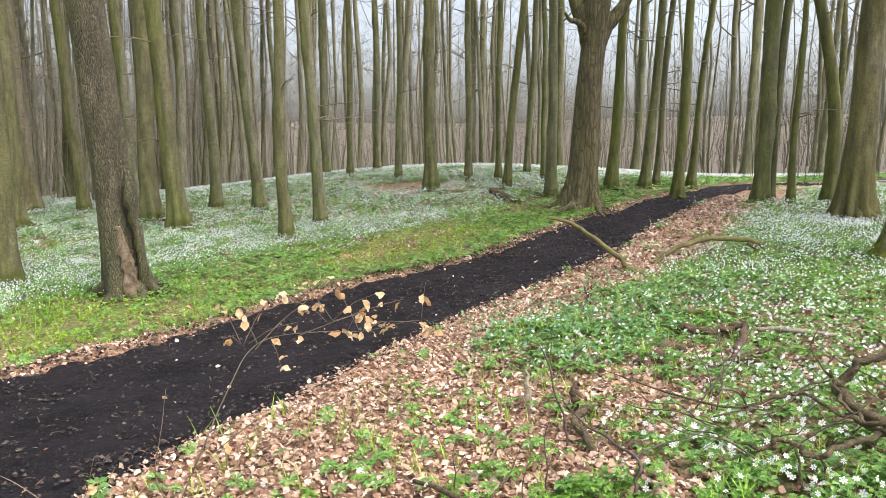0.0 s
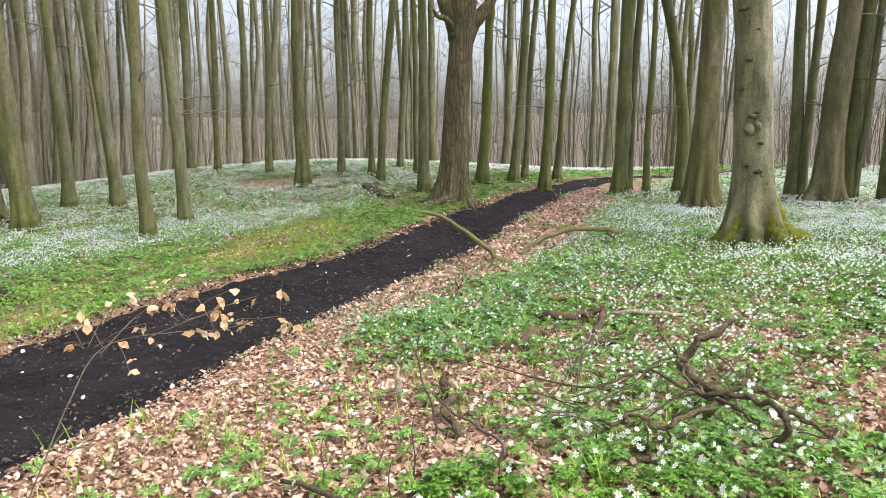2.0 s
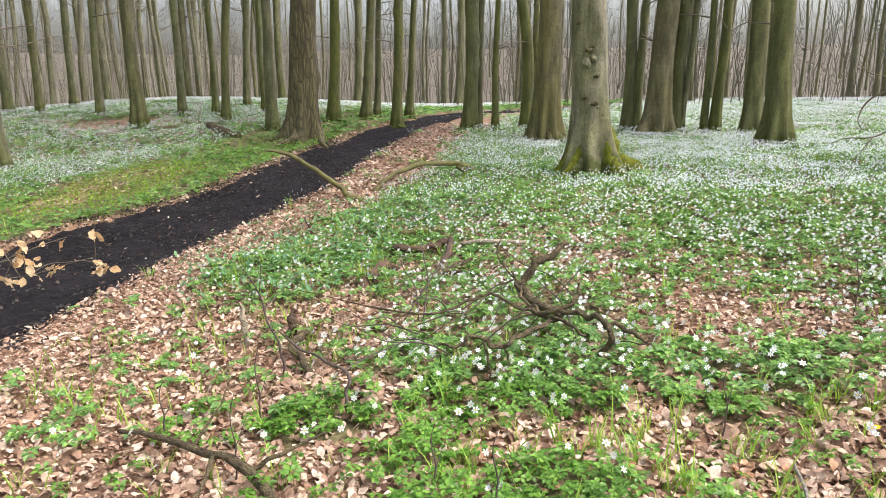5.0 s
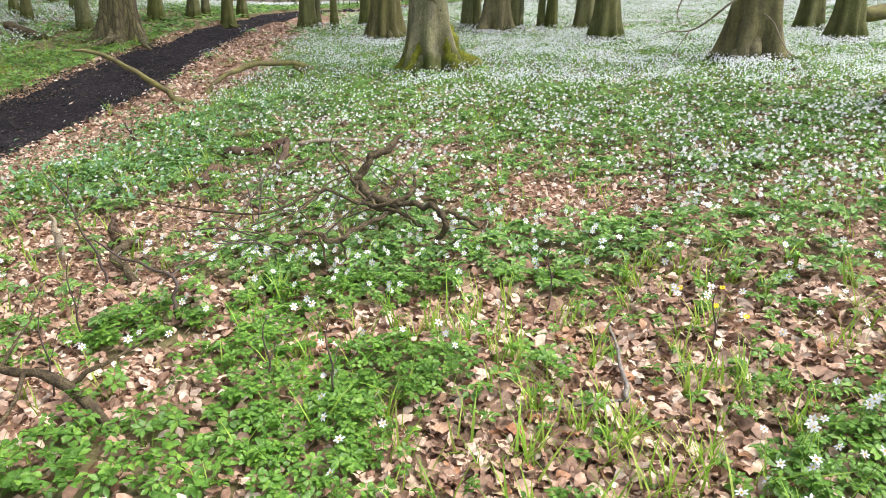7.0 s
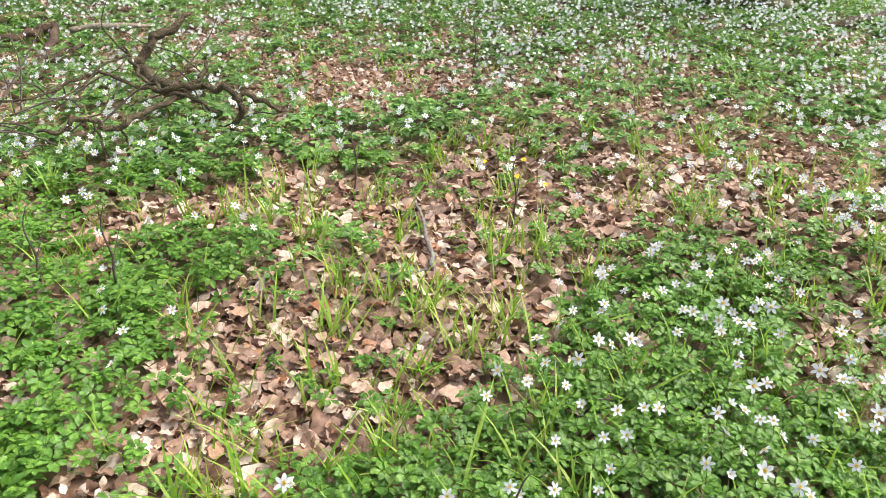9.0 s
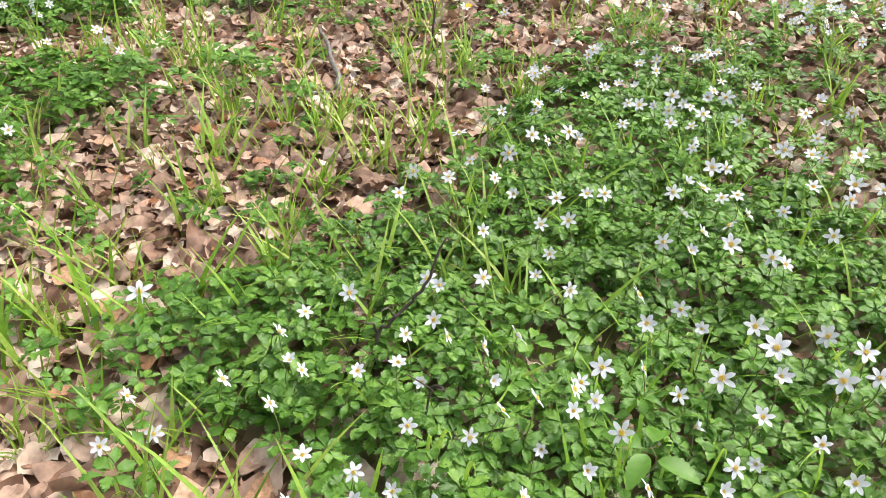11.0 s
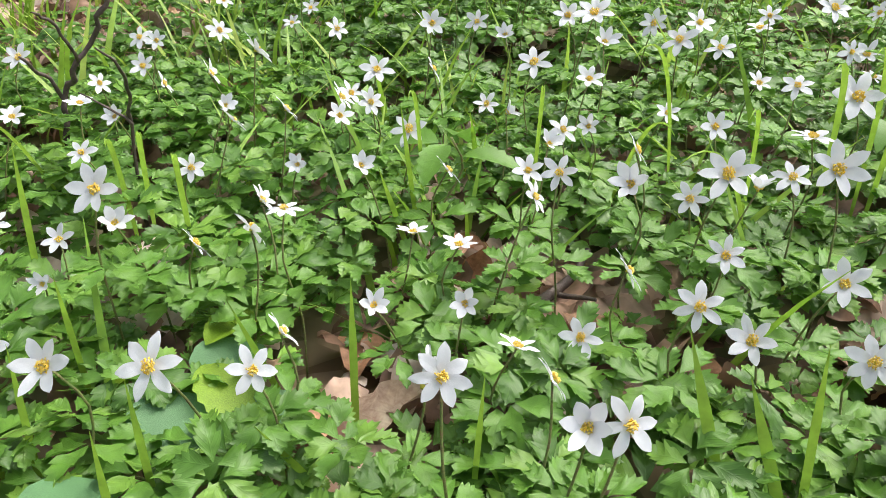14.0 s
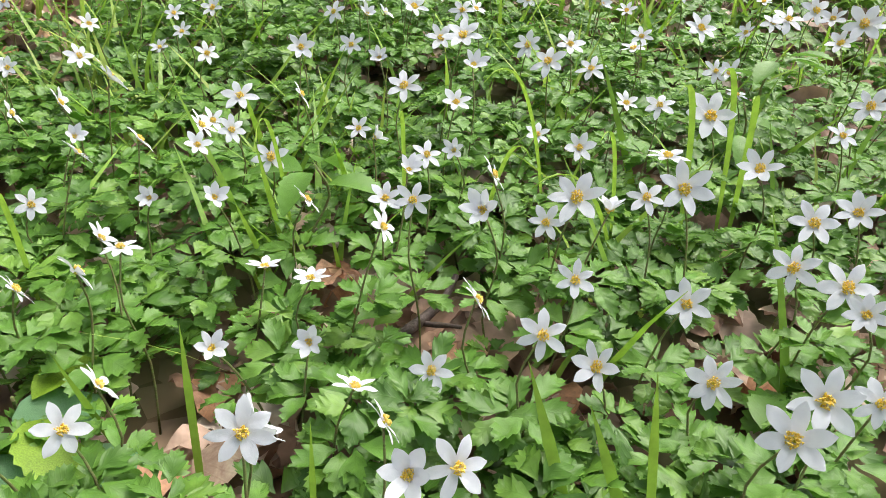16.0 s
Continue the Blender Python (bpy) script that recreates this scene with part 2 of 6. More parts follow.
def spread(template, places, m):
    """All copies of a template (verts, tris) as one pair of arrays."""
    v, f = template
    v = np.asarray(v)
    verts = np.einsum("nij,vj->nvi", m, v[:, :3]) + places[:, None, :]
    if v.shape[1] > 3:
        verts = np.concatenate([verts, np.broadcast_to(v[None, :, 3:], (len(places), len(v), v.shape[1] - 3))], 2)
    tris = np.asarray(f)[None] + (np.arange(len(places)) * len(v))[:, None, None]
    return verts.reshape(-1, verts.shape[2]), tris.reshape(-1, 3)


def joined(pairs):
    vs, fs, k = [], [], 0
    for v, f in pairs:
        vs.append(np.asarray(v))
        fs.append(np.asarray(f) + k)
        k += len(v)
    return np.concatenate(vs), np.concatenate(fs)


def stuff(name, pair, mat, label, category, smooth=False):
    return tagged(new(name, tri_mesh(name, *pair, mat, smooth)), label, category, kind="stuff")


rng = np.random.default_rng(7)


def value_noise(x, y, size, seed=0):
    """Smooth noise from 0 to 1 with lumps of that size."""
    x, y = np.asarray(x) / size, np.asarray(y) / size
    xi, yi = np.floor(x), np.floor(y)
    fx, fy = x - xi, y - yi
    fx, fy = fx * fx * (3 - 2 * fx), fy * fy * (3 - 2 * fy)

    def h(a, b):
        s = np.sin(a * 127.1 + b * 311.7 + seed * 74.7) * 43758.5453
        return s - np.floor(s)

    return (h(xi, yi) * (1 - fx) + h(xi + 1, yi) * fx) * (1 - fy) + (h(xi, yi + 1) * (1 - fx) + h(xi + 1, yi + 1) * fx) * fy


# ---- lie of the land ----
TRACK = np.array([(-30, -22, 1.0), (-12, -6, 1.0), (-6, 0.6, 1.0), (-3.65, 3.5, 1.42), (-2.35, 5.17, 1.14), (-1.17, 7.0, 1.02), (0.33, 9.03, 0.96), (1.8, 10.7, 0.77),
                  (2.92, 12.45, 0.69), (4.7, 14.87, 0.52), (6.8, 17.4, 0.36), (8.65, 19.3, 0.34), (11.5, 21.2, 0.36), (16, 23.4, 0.5), (30, 28, 0.8), (60, 38, 0.8)])


def smooth_line(points, steps):
    p = np.asarray(points, float)
    p = np.vstack([2 * p[0] - p[1], p, 2 * p[-1] - p[-2]])
    out = []
    for i in range(1, len(p) - 2):
        for k in range(steps):
            t = k / steps
            out.append(0.5 * (2 * p[i] + (p[i + 1] - p[i - 1]) * t + (2 * p[i - 1] - 5 * p[i] + 4 * p[i + 1] - p[i + 2]) * t * t
                              + (3 * p[i] - p[i - 1] - 3 * p[i + 1] + p[i + 2]) * t ** 3))
    out.append(p[-2])
    return np.array(out)


LINE = smooth_line(TRACK, 5) * np.array([1, 1, 1.09])


def track_side(x, y):
    """Signed distance from the track's middle (to its right is positive), and its half width there."""
    x, y = np.asarray(x, float).ravel(), np.asarray(y, float).ravel()
    best, side, half = np.full(x.shape, 1e9), np.zeros(x.shape), np.zeros(x.shape)
    for (x0, y0, w0), (x1, y1, w1) in zip(LINE, LINE[1:]):
        dx, dy = x1 - x0, y1 - y0
        k = np.clip(((x - x0) * dx + (y - y0) * dy) / (dx * dx + dy * dy), 0, 1)
        d = np.hypot(x - x0 - k * dx, y - y0 - k * dy)
        near = d < best
        best = np.where(near, d, best)
        side = np.where(near, d * np.sign(dy * (x - x0) - dx * (y - y0)), side)
        half = np.where(near, w0 + k * (w1 - w0), half)
    return side, half


def land(x, y):
    """The height of the bare ground, without its fine relief."""
    x, y = np.asarray(x, float), np.asarray(y, float)
    u = 0.988 * x - 0.156 * y
    z = np.where(u > 0, 0.9 * np.tanh(u / 13.5), 0.3 * np.tanh(u / 4.6)) + 1.15 * np.exp(-((x / 8) ** 2 + ((y - 23) / 8) ** 2))
    q = np.maximum(0, np.hypot(x, y) - 27)
    rise = np.clip((np.hypot(x, y) - 65) / 90, 0, 1)
    return z - 0.03 * q * q / (q + 10) * np.exp(-q / 60) + 7.5 * rise * rise * (3 - 2 * rise)


def ground_z(x, y):
    x, y = np.asarray(x, float), np.asarray(y, float)
    shape = x.shape
    fx, fy = x.ravel(), y.ravel()
    s, w = track_side(fx, fy)
    z = land(fx, fy) + 0.05 * (value_noise(fx, fy, 0.9, 1) - 0.5) + 0.022 * (value_noise(fx, fy, 0.23, 2) - 0.5)
    inside = np.clip((w + 0.1 - np.abs(s)) / 0.25, 0, 1)
    rut = np.exp(-((np.abs(s) - 0.55 * w) / (0.25 * w)) ** 2)
    z = z - inside * (0.035 + 0.03 * rut - 0.015 * (value_noise(fx, fy, 0.12, 3) - 0.5)) + 0.02 * np.exp(-((np.abs(s) - w - 0.12) / 0.12) ** 2)
    return z.reshape(shape)


def blob(x, y, cx, cy, rx, ry, turn=0.0):
    c, s = math.cos(radians(turn)), math.sin(radians(turn))
    dx, dy = x - cx, y - cy
    d = np.hypot((c * dx + s * dy) / rx, (c * dy - s * dx) / ry) + 0.45 * (value_noise(x, y, 0.35, 9) - 0.5)
    return np.clip((1.15 - d) / 0.3, 0, 1)


def cover(x, y):
    """What grows: density of green from 0 (leaf litter) to 1, of blossoms 0 to 1, and of pale young leaves 0 to 1."""
    s, w = track_side(x, y)
    e = np.abs(s) - w
    n1, n2 = value_noise(x, y, 0.8, 4), value_noise(x, y, 0.28, 5)
    broad = value_noise(x, y, 2.6, 6)
    far = np.clip((np.hypot(x, y) - 5) / 4, 0, 1)
    green = 0.5 + 0.9 * (0.6 * n1 + 0.4 * n2 - 0.42) + 0.4 * far
    strip = np.where(s > 0, np.clip((0.95 + 0.45 * np.clip((y - 7) / 3, 0, 1) + 0.5 * (broad - 0.5) - e) / 0.35, 0, 1), np.clip((0.2 + 0.5 * (n1 - 0.5) - e) / 0.2, 0, 1))
    litter = np.maximum.reduce([strip, blob(x, y, -0.1, 4.4, 1.4, 1.9, -30), blob(x, y, 1.45, 1.95, 1.0, 0.52, 10), blob(x, y, 2.3, 1.98, 0.9, 0.6, 15), blob(x, y, 3.1, 1.75, 0.7, 0.35, -10), blob(x, y, 1.85, 2.65, 0.5, 0.6, 30),
                                blob(x, y, 3.2, 1.35, 0.6, 0.32, -25), blob(x, y, 0.95, 1.68, 0.45, 0.45), blob(x, y, 0.75, 3.7, 0.5, 0.5), blob(x, y, 1.27, 0.64, 0.11, 0.07),
                                0.8 * blob(x, y, 3.4, 3.6, 0.5, 0.3), 0.7 * blob(x, y, -0.7, 11.6, 0.9, 0.4, 40), 0.8 * blob(x, y, -0.4, 18.2, 1.2, 0.8)])
    patch = np.maximum.reduce([blob(x, y, 1.45, 0.72, 0.95, 0.66, 8), blob(x, y, 2.35, 1.15, 0.6, 0.35, 10), blob(x, y, 0.9, 2.45, 0.42, 0.4), blob(x, y, 1.55, 2.55, 0.3, 0.22),
                               blob(x, y, 2.0, 3.55, 0.75, 0.5, 20), blob(x, y, 0.85, 3.5, 0.28, 0.2), blob(x, y, 1.6, 4.0, 0.4, 0.3), 0.65 * blob(x, y, 1.2, 6.2, 0.75, 0.8), blob(x, y, 0.35, 2.5, 0.4, 0.45), blob(x, y, 0.62, 2.2, 0.3, 0.35), blob(x, y, 3.0, 2.95, 0.5, 0.3)])
    green = np.clip(green - 0.95 * litter, (0.03 + 0.38 * n2 * n2) * (1 - 0.85 * strip), 1)
    gaps = np.maximum.reduce([blob(x, y, 0.9, 1.1, 0.14, 0.2), blob(x, y, 1.235, 0.6, 0.055, 0.085), blob(x, y, 1.2, 0.515, 0.045, 0.075), blob(x, y, 1.045, 0.66, 0.06, 0.05), blob(x, y, 1.23, 0.28, 0.07, 0.05), blob(x, y, 1.13, 0.42, 0.045, 0.05)])
    green = np.clip(np.maximum(green, patch * 0.98) - 0.97 * gaps, 0, 1)
    green = np.where(e < 0.02, 0, green)
    right = np.where(s > 0, 1.0, 0.0)
    bloom = 0.85 * right * np.clip((0.5 + 0.5 * np.clip((e - 2.0) / 2.5, 0, 1)) * (0.5 + 1.0 * broad), 0, 1)
    bloom = bloom + (1 - right) * np.clip((e - 1.6 - 1.2 * (broad - 0.5)) / 1.2, 0, 1) * np.clip(0.7 + 0.5 * n1, 0, 1)
    bloom = bloom * np.clip(green * 1.4, 0, 1)
    young = (1 - right) * np.clip((2.6 + 1.5 * (broad - 0.5) - e) / 0.8, 0, 1) * np.clip((e - 0.1) / 0.3, 0, 1)
    young = np.where(y > 16, 0, young) * np.clip(3.2 * value_noise(x, y, 1.5, 41) - 0.4, 0.4, 1) * np.clip((9.8 - y) / 1.5, 0.12, 1)
    young = np.maximum(young, (1 - right) * blob(x, y, -0.15, 11.9, 2.0, 0.8, 58))
    bloom = bloom * (1 - 0.9 * young) * np.where(np.hypot(x, y) > 3.5, np.clip(0.25 + 1.5 * value_noise(x, y, 0.7, 61), 0, 1.15), 1)
    return green, bloom, young


def ground_mesh():
    """One sheet: fine under the camera's way, coarse far out, to the horizon."""
    def axis(mid, lo, hi):
        out, step, p = [mid], 0.09, mid
        while p < hi:
            step = 0.09 if p - mid < 3.2 else step * 1.06
            p += step
            out.append(p)
        step, p = 0.09, mid
        while p > lo:
            step = 0.09 if mid - p < 2.2 else step * 1.06
            p -= step
            out.insert(0, p)
        return np.array(out)

    xs, ys = axis(1.2, -900, 900), axis(2.2, -900, 900)
    gx, gy = np.meshgrid(xs, ys)
    gz = ground_z(gx, gy)
    s, w = track_side(gx, gy)
    gz = gz - 0.1 * np.clip((w + 0.0 - np.abs(s)) / 0.12, 0, 1).reshape(gz.shape)
    n, k = len(xs), len(ys)
    v = np.stack([gx, gy, gz], -1).reshape(-1, 3)
    i = np.arange((k - 1) * (n - 1))
    a = (i // (n - 1)) * n + i % (n - 1)
    f = np.concatenate([np.stack([a, a + 1, a + n + 1], -1), np.stack([a, a + n + 1, a + n], -1)])
    return v, f


def ground_material():
    m, t, p = material("woodland_soil")
    w = coords(t)
    at = t.nodes.new("ShaderNodeAttribute")
    at.attribute_name = "grown"
    v = t.nodes.new("ShaderNodeTexVoronoi")
    v.inputs["Scale"].default_value = 26
    t.links.new(w, v.inputs["Vector"])
    cell = t.nodes.new("ShaderNodeSeparateColor")
    t.links.new(v.outputs["Color"], cell.inputs[0])
    leafy = ramp(t, cell.outputs[0], (0.0, (0.13, 0.06, 0.035)), (0.5, (0.3, 0.17, 0.1)), (1.0, (0.45, 0.3, 0.2)))
    soil = mix(t, noise_tex(t, w, 4.0, 6.0), (0.05, 0.035, 0.025), (0.13, 0.09, 0.06))
    litter = mix(t, ramp(t, noise_tex(t, w, 1.6, 5.0), (0.3, 0.35), (0.6, 0.9)), soil, leafy)
    green = mix(t, noise_tex(t, w, 13.0, 6.0, 0.7), (0.04, 0.075, 0.02), (0.1, 0.15, 0.035))
    c = mix(t, ramp(t, at.outputs["Fac"], (0.3, 0.0), (0.95, 0.55)), litter, green)
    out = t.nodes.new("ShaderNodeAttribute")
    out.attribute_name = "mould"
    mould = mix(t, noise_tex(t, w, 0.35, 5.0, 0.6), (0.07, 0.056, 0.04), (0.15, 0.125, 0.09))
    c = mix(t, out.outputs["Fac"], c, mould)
    t.links.new(c, p.inputs["Base Color"])
    p.inputs["Roughness"].default_value = 0.9
    bump(t, p, v.outputs["Distance"], 0.6, 0.012)
    return m


def track_material():
    m, t, p = material("black_soil")
    w = coords(t)
    n1, n2, n3 = noise_tex(t, w, 1.3, 5.0), noise_tex(t, w, 16.0, 6.0, 0.7), noise_tex(t, w, 70.0, 4.0, 0.7)
    c = mix(t, ramp(t, n1, (0.35, 0.0), (0.7, 1.0)), (0.0065, 0.0052, 0.007), (0.021, 0.017, 0.021))
    c = mix(t, ramp(t, n3, (0.56, 0.0), (0.72, 0.75)), c, (0.085, 0.072, 0.07))
    c = mix(t, 0.5, c, ramp(t, n2, (0.3, 0.2), (0.7, 0.8)), "OVERLAY")
    t.links.new(c, p.inputs["Base Color"])
    t.links.new(ramp(t, n2, (0.3, 0.75), (0.7, 1.0)), p.inputs["Roughness"])
    p.inputs["Specular IOR Level"].default_value = 0.2
    bump(t, p, mix(t, 0.5, n2, n3), 1.0, 0.05)
    return m


gv, gf = ground_mesh()
me = tri_mesh("ground", gv, gf, ground_material(), True)
grown = me.attributes.new("grown", "FLOAT", "POINT")
grown.data.foreach_set("value", (cover(gv[:, 0], gv[:, 1])[0] * np.clip((42 - np.hypot(gv[:, 0], gv[:, 1])) / 14, 0, 1)).astype(np.float32))
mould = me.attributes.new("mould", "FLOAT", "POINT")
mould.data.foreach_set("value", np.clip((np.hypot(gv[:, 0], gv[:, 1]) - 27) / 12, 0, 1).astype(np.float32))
tagged(new("ground", me), "woodland soil with brown leaf litter and green herbs", "ground", kind="structure")

# the black track: a strip with ragged edges over the sheet
line = LINE[9:]
fine = smooth_line(line, 20)
d = np.gradient(fine[:, :2], axis=0)
d /= np.linalg.norm(d, axis=1)[:, None]
cross = np.linspace(-1, 1, 45)
edge = 1 + 0.1 * (value_noise(fine[:, 0] + fine[:, 1], fine[:, 1], 0.35, 11) - 0.5) + 0.12 * (value_noise(fine[:, 0], fine[:, 1], 1.3, 12) - 0.5)
tx = fine[:, 0:1] + d[:, 1:2] * cross * (fine[:, 2:3] * edge[:, None])
ty = fine[:, 1:2] - d[:, 0:1] * cross * (fine[:, 2:3] * edge[:, None])
tz = ground_z(tx, ty) + 0.012 + 0.026 * (value_noise(tx, ty, 0.11, 13) - 0.5) + 0.018 * (value_noise(tx, ty, 0.04, 14) - 0.5)
length = np.cumsum(np.hypot(*np.gradient(fine[:, :2], axis=0).T))[:, None]
tz += 0.035 * (value_noise(0 * length + cross * 9, length + 0 * cross, 1.0, 15) - 0.5) * np.array([[1.0]]) + 0.02 * (value_noise(cross * 26 + 0 * length, length * 1.4 + 0 * cross, 1.0, 16) - 0.5)
tz[:, 0] -= 0.05
tz[:, -1] -= 0.05
n, k = tx.shape[1], tx.shape[0]
i = np.arange((k - 1) * (n - 1))
a = (i // (n - 1)) * n + i % (n - 1)
tagged(new("path", tri_mesh("path", np.stack([tx, ty, tz], -1).reshape(-1, 3), np.concatenate([np.stack([a, a + n + 1, a + 1], -1), np.stack([a, a + n, a + n + 1], -1)]),
                            track_material(), True)), "damp black soil forest track with wheel ruts", "path", kind="structure")
# ---- trees ----
def tube_arrays(points, radii, sides=8, steps=5, rough=0.0, seed=0, kink=0.0):
    """A round limb along smoothed points, closed at both ends."""
    p = smooth_line(np.column_stack([np.asarray(points, float), np.asarray(radii, float)]), steps)
    c, r = p[:, :3].copy(), p[:, 3]
    if kink:
        k = np.arange(len(c)) * 0.45 + seed * 5.3
        c[1:-1] += kink * r[1:-1, None] * (np.stack([value_noise(k, 0 * k + i * 7, 1.0, seed + i) for i in range(3)], 1)[1:-1] - 0.5)
    t = np.gradient(c, axis=0)
    t /= np.linalg.norm(t, axis=1)[:, None] + 1e-9
    ref = np.array([0.31, 0.17, 0.93]) if abs(t[0, 2]) < 0.8 else np.array([0.95, 0.2, 0.1])
    u = np.cross(t, ref)
    u /= np.linalg.norm(u, axis=1)[:, None] + 1e-9
    w = np.cross(t, u)
    a = np.linspace(0, 2 * np.pi, sides, endpoint=False)
    rr = r[:, None] * (1 + rough * (value_noise(np.arange(len(c))[:, None] * 0.7 + seed * 9, np.arange(sides)[None] * 0.8 + 0 * r[:, None], 1.0, seed) - 0.5) * 2)
    v = c[:, None] + rr[..., None] * (np.cos(a)[None, :, None] * u[:, None] + np.sin(a)[None, :, None] * w[:, None])
    n = len(c)
    f = []
    for i in range(n - 1):
        for j in range(sides):
            b, k = i * sides + j, i * sides + (j + 1) % sides
            f += [(b, k, k + sides), (b, k + sides, b + sides)]
    v = np.vstack([v.reshape(-1, 3), c[0:1], c[-1:]])
    for j in range(sides):
        f += [(len(v) - 2, (j + 1) % sides, j), (len(v) - 1, (n - 1) * sides + j, (n - 1) * sides + (j + 1) % sides)]
    return v, np.array(f)


def mesh_part(name, pair, mat, parent=None, label="", smooth=True):
    ob = new(name, tri_mesh(name, *pair, mat, smooth))
    ob.parent = parent
    if label:
        ob["label"] = label
    return ob


def trunk_arrays(r, lean, height, seed, sides=24, flare=0.75, lobes=5, sway=0.12, knots=3, curve=(0, 0), taper_by=0.62, fold=0.16):
    """A tapering trunk with root lobes, slow bends and swollen branch scars."""
    rnd = random.Random(seed)
    hs = np.concatenate([[-0.3, -0.12, -0.02], np.linspace(0.04, 0.6, 10), np.linspace(0.72, 6.5, 26), np.linspace(7.2, height, 12)])
    a = np.linspace(0, 2 * np.pi, sides, endpoint=False)
    ph, ph2, ph3 = rnd.uniform(0, 6.3), rnd.uniform(0, 6.3), rnd.uniform(0, 6.3)
    H, A = np.meshgrid(hs, a, indexing="ij")
    low = np.maximum(H, -0.1)
    warp = 0.35 * np.sin(A + ph2) + 0.25 * np.sin(2 * A + ph3)
    root = (0.5 + 0.5 * np.cos(lobes * (A + warp / lobes * 2) + ph)) ** 1.3
    root2 = np.cos(A * 2 + ph2) * 0.5 + 0.5
    taper = 1 - taper_by * (np.maximum(H, 0) / height) ** 0.9
    k = r / 0.3
    rad = r * taper * (1 + 0.3 * np.exp(-low / 0.42) - fold * (1 - root) * np.exp(-low / (0.5 * k ** 0.5)) + flare * root * (0.45 + 0.55 * root2) * np.exp(-low / (0.33 * k ** 0.35)) + 0.12 * root * np.exp(-low / (0.8 * k ** 0.5)))
    rad *= 1 + 0.13 * (value_noise(np.cos(A) * 1.4 + seed, np.sin(A) * 1.4 + H * 1.3, 1.0, seed % 50) - 0.5) + 0.06 * (value_noise(np.cos(A) * 4 + seed, np.sin(A) * 4 + H * 5, 1.0, 3) - 0.5) + 0.05 * np.cos(2 * A + ph3 + H * 0.2)
    rad *= 1 + 0.05 * (value_noise(H * 2.2 + seed, np.cos(A + ph) * 1.6, 1.0, 8) - 0.5) + 0.045 * np.sin(H * 0.9 + ph2)
    for _ in range(knots):
        kh, ka, kr = rnd.uniform(1.0, 6.0), rnd.uniform(0, 6.3), rnd.uniform(0.06, 0.12)
        da = (A - ka + np.pi) % (2 * np.pi) - np.pi
        rad += r * 0.28 * np.exp(-((H - kh) / kr) ** 2 - (da * r / kr) ** 2)
    cx = lean[0] * H + sway * r / 0.3 * (np.sin(H * 0.45 + ph) - math.sin(ph)) * np.clip(H, 0, 1) + curve[0] * np.maximum(H, 0) * (4.2 - H) * (H < 4.2)
    cy = lean[1] * H + sway * r / 0.3 * (np.sin(H * 0.4 + ph2) - math.sin(ph2)) * np.clip(H, 0, 1) + curve[1] * np.maximum(H, 0) * (4.2 - H) * (H < 4.2)
    cx = cx + 0.022 * np.sin(H * 1.15 + ph3) * np.clip(H - 0.3, 0, 1)
    cy = cy + 0.022 * np.sin(H * 1.3 + ph) * np.clip(H - 0.3, 0, 1)
    v = np.stack([cx + rad * np.cos(A), cy + rad * np.sin(A), H], -1).reshape(-1, 3)
    n = len(hs)
    i = np.arange((n - 1) * sides)
    b = i
    c2 = (i // sides) * sides + (i + 1) % sides
    f = np.concatenate([np.stack([b, c2, c2 + sides], -1), np.stack([b, c2 + sides, b + sides], -1)])
    return v, f


def crown_arrays(seed, base=8.0, top=21.0, limbs=11, spread_out=3.6, thick=0.07):
    """Bare limbs and twigs of a leafless crown."""
    rnd = random.Random(seed)
    pairs = []
    for i in range(limbs):
        h = base + (top - base) * (i / limbs) ** 0.9
        a = i * 2.4 + rnd.uniform(-0.5, 0.5)
        ln = spread_out * rnd.uniform(0.7, 1.2) * (1.1 - 0.5 * i / limbs)
        up = rnd.uniform(0.5, 1.1)
        pts = [(0, 0, h), (ln * 0.35 * math.cos(a), ln * 0.35 * math.sin(a), h + ln * 0.25 * up), (ln * 0.75 * math.cos(a + 0.2), ln * 0.75 * math.sin(a + 0.2), h + ln * 0.7 * up),
               (ln * math.cos(a + 0.1), ln * math.sin(a + 0.1), h + ln * 1.15 * up)]
        pairs.append(tube_arrays(pts, [thick, thick * 0.7, thick * 0.4, 0.012], 5, 2))
        for j in range(4):
            k = rnd.uniform(0.3, 1.0)
            o = np.array(pts[1]) * (1 - k) + np.array(pts[3]) * k
            b = a + rnd.uniform(-1.4, 1.4)
            l2 = ln * rnd.uniform(0.25, 0.5)
            e = o + np.array([l2 * math.cos(b), l2 * math.sin(b), l2 * rnd.uniform(0.2, 1.0)])
            pairs.append(tube_arrays([o, (o + e) / 2 + np.array([0, 0, 0.08]), e], [0.02, 0.014, 0.006], 3, 1))
            for _ in range(3):
                q = o + (e - o) * rnd.uniform(0.3, 1)
                g = q + np.array([rnd.uniform(-0.5, 0.5), rnd.uniform(-0.5, 0.5), rnd.uniform(0.0, 0.6)])
                pairs.append(tube_arrays([q, g], [0.008, 0.004], 3, 1))
    return joined(pairs)


CROWNS = [tri_mesh("crown", *crown_arrays(40 + i, 7.5 + i * 0.6, 21, 8 + i % 2), BEECH, True) for i in range(4)]


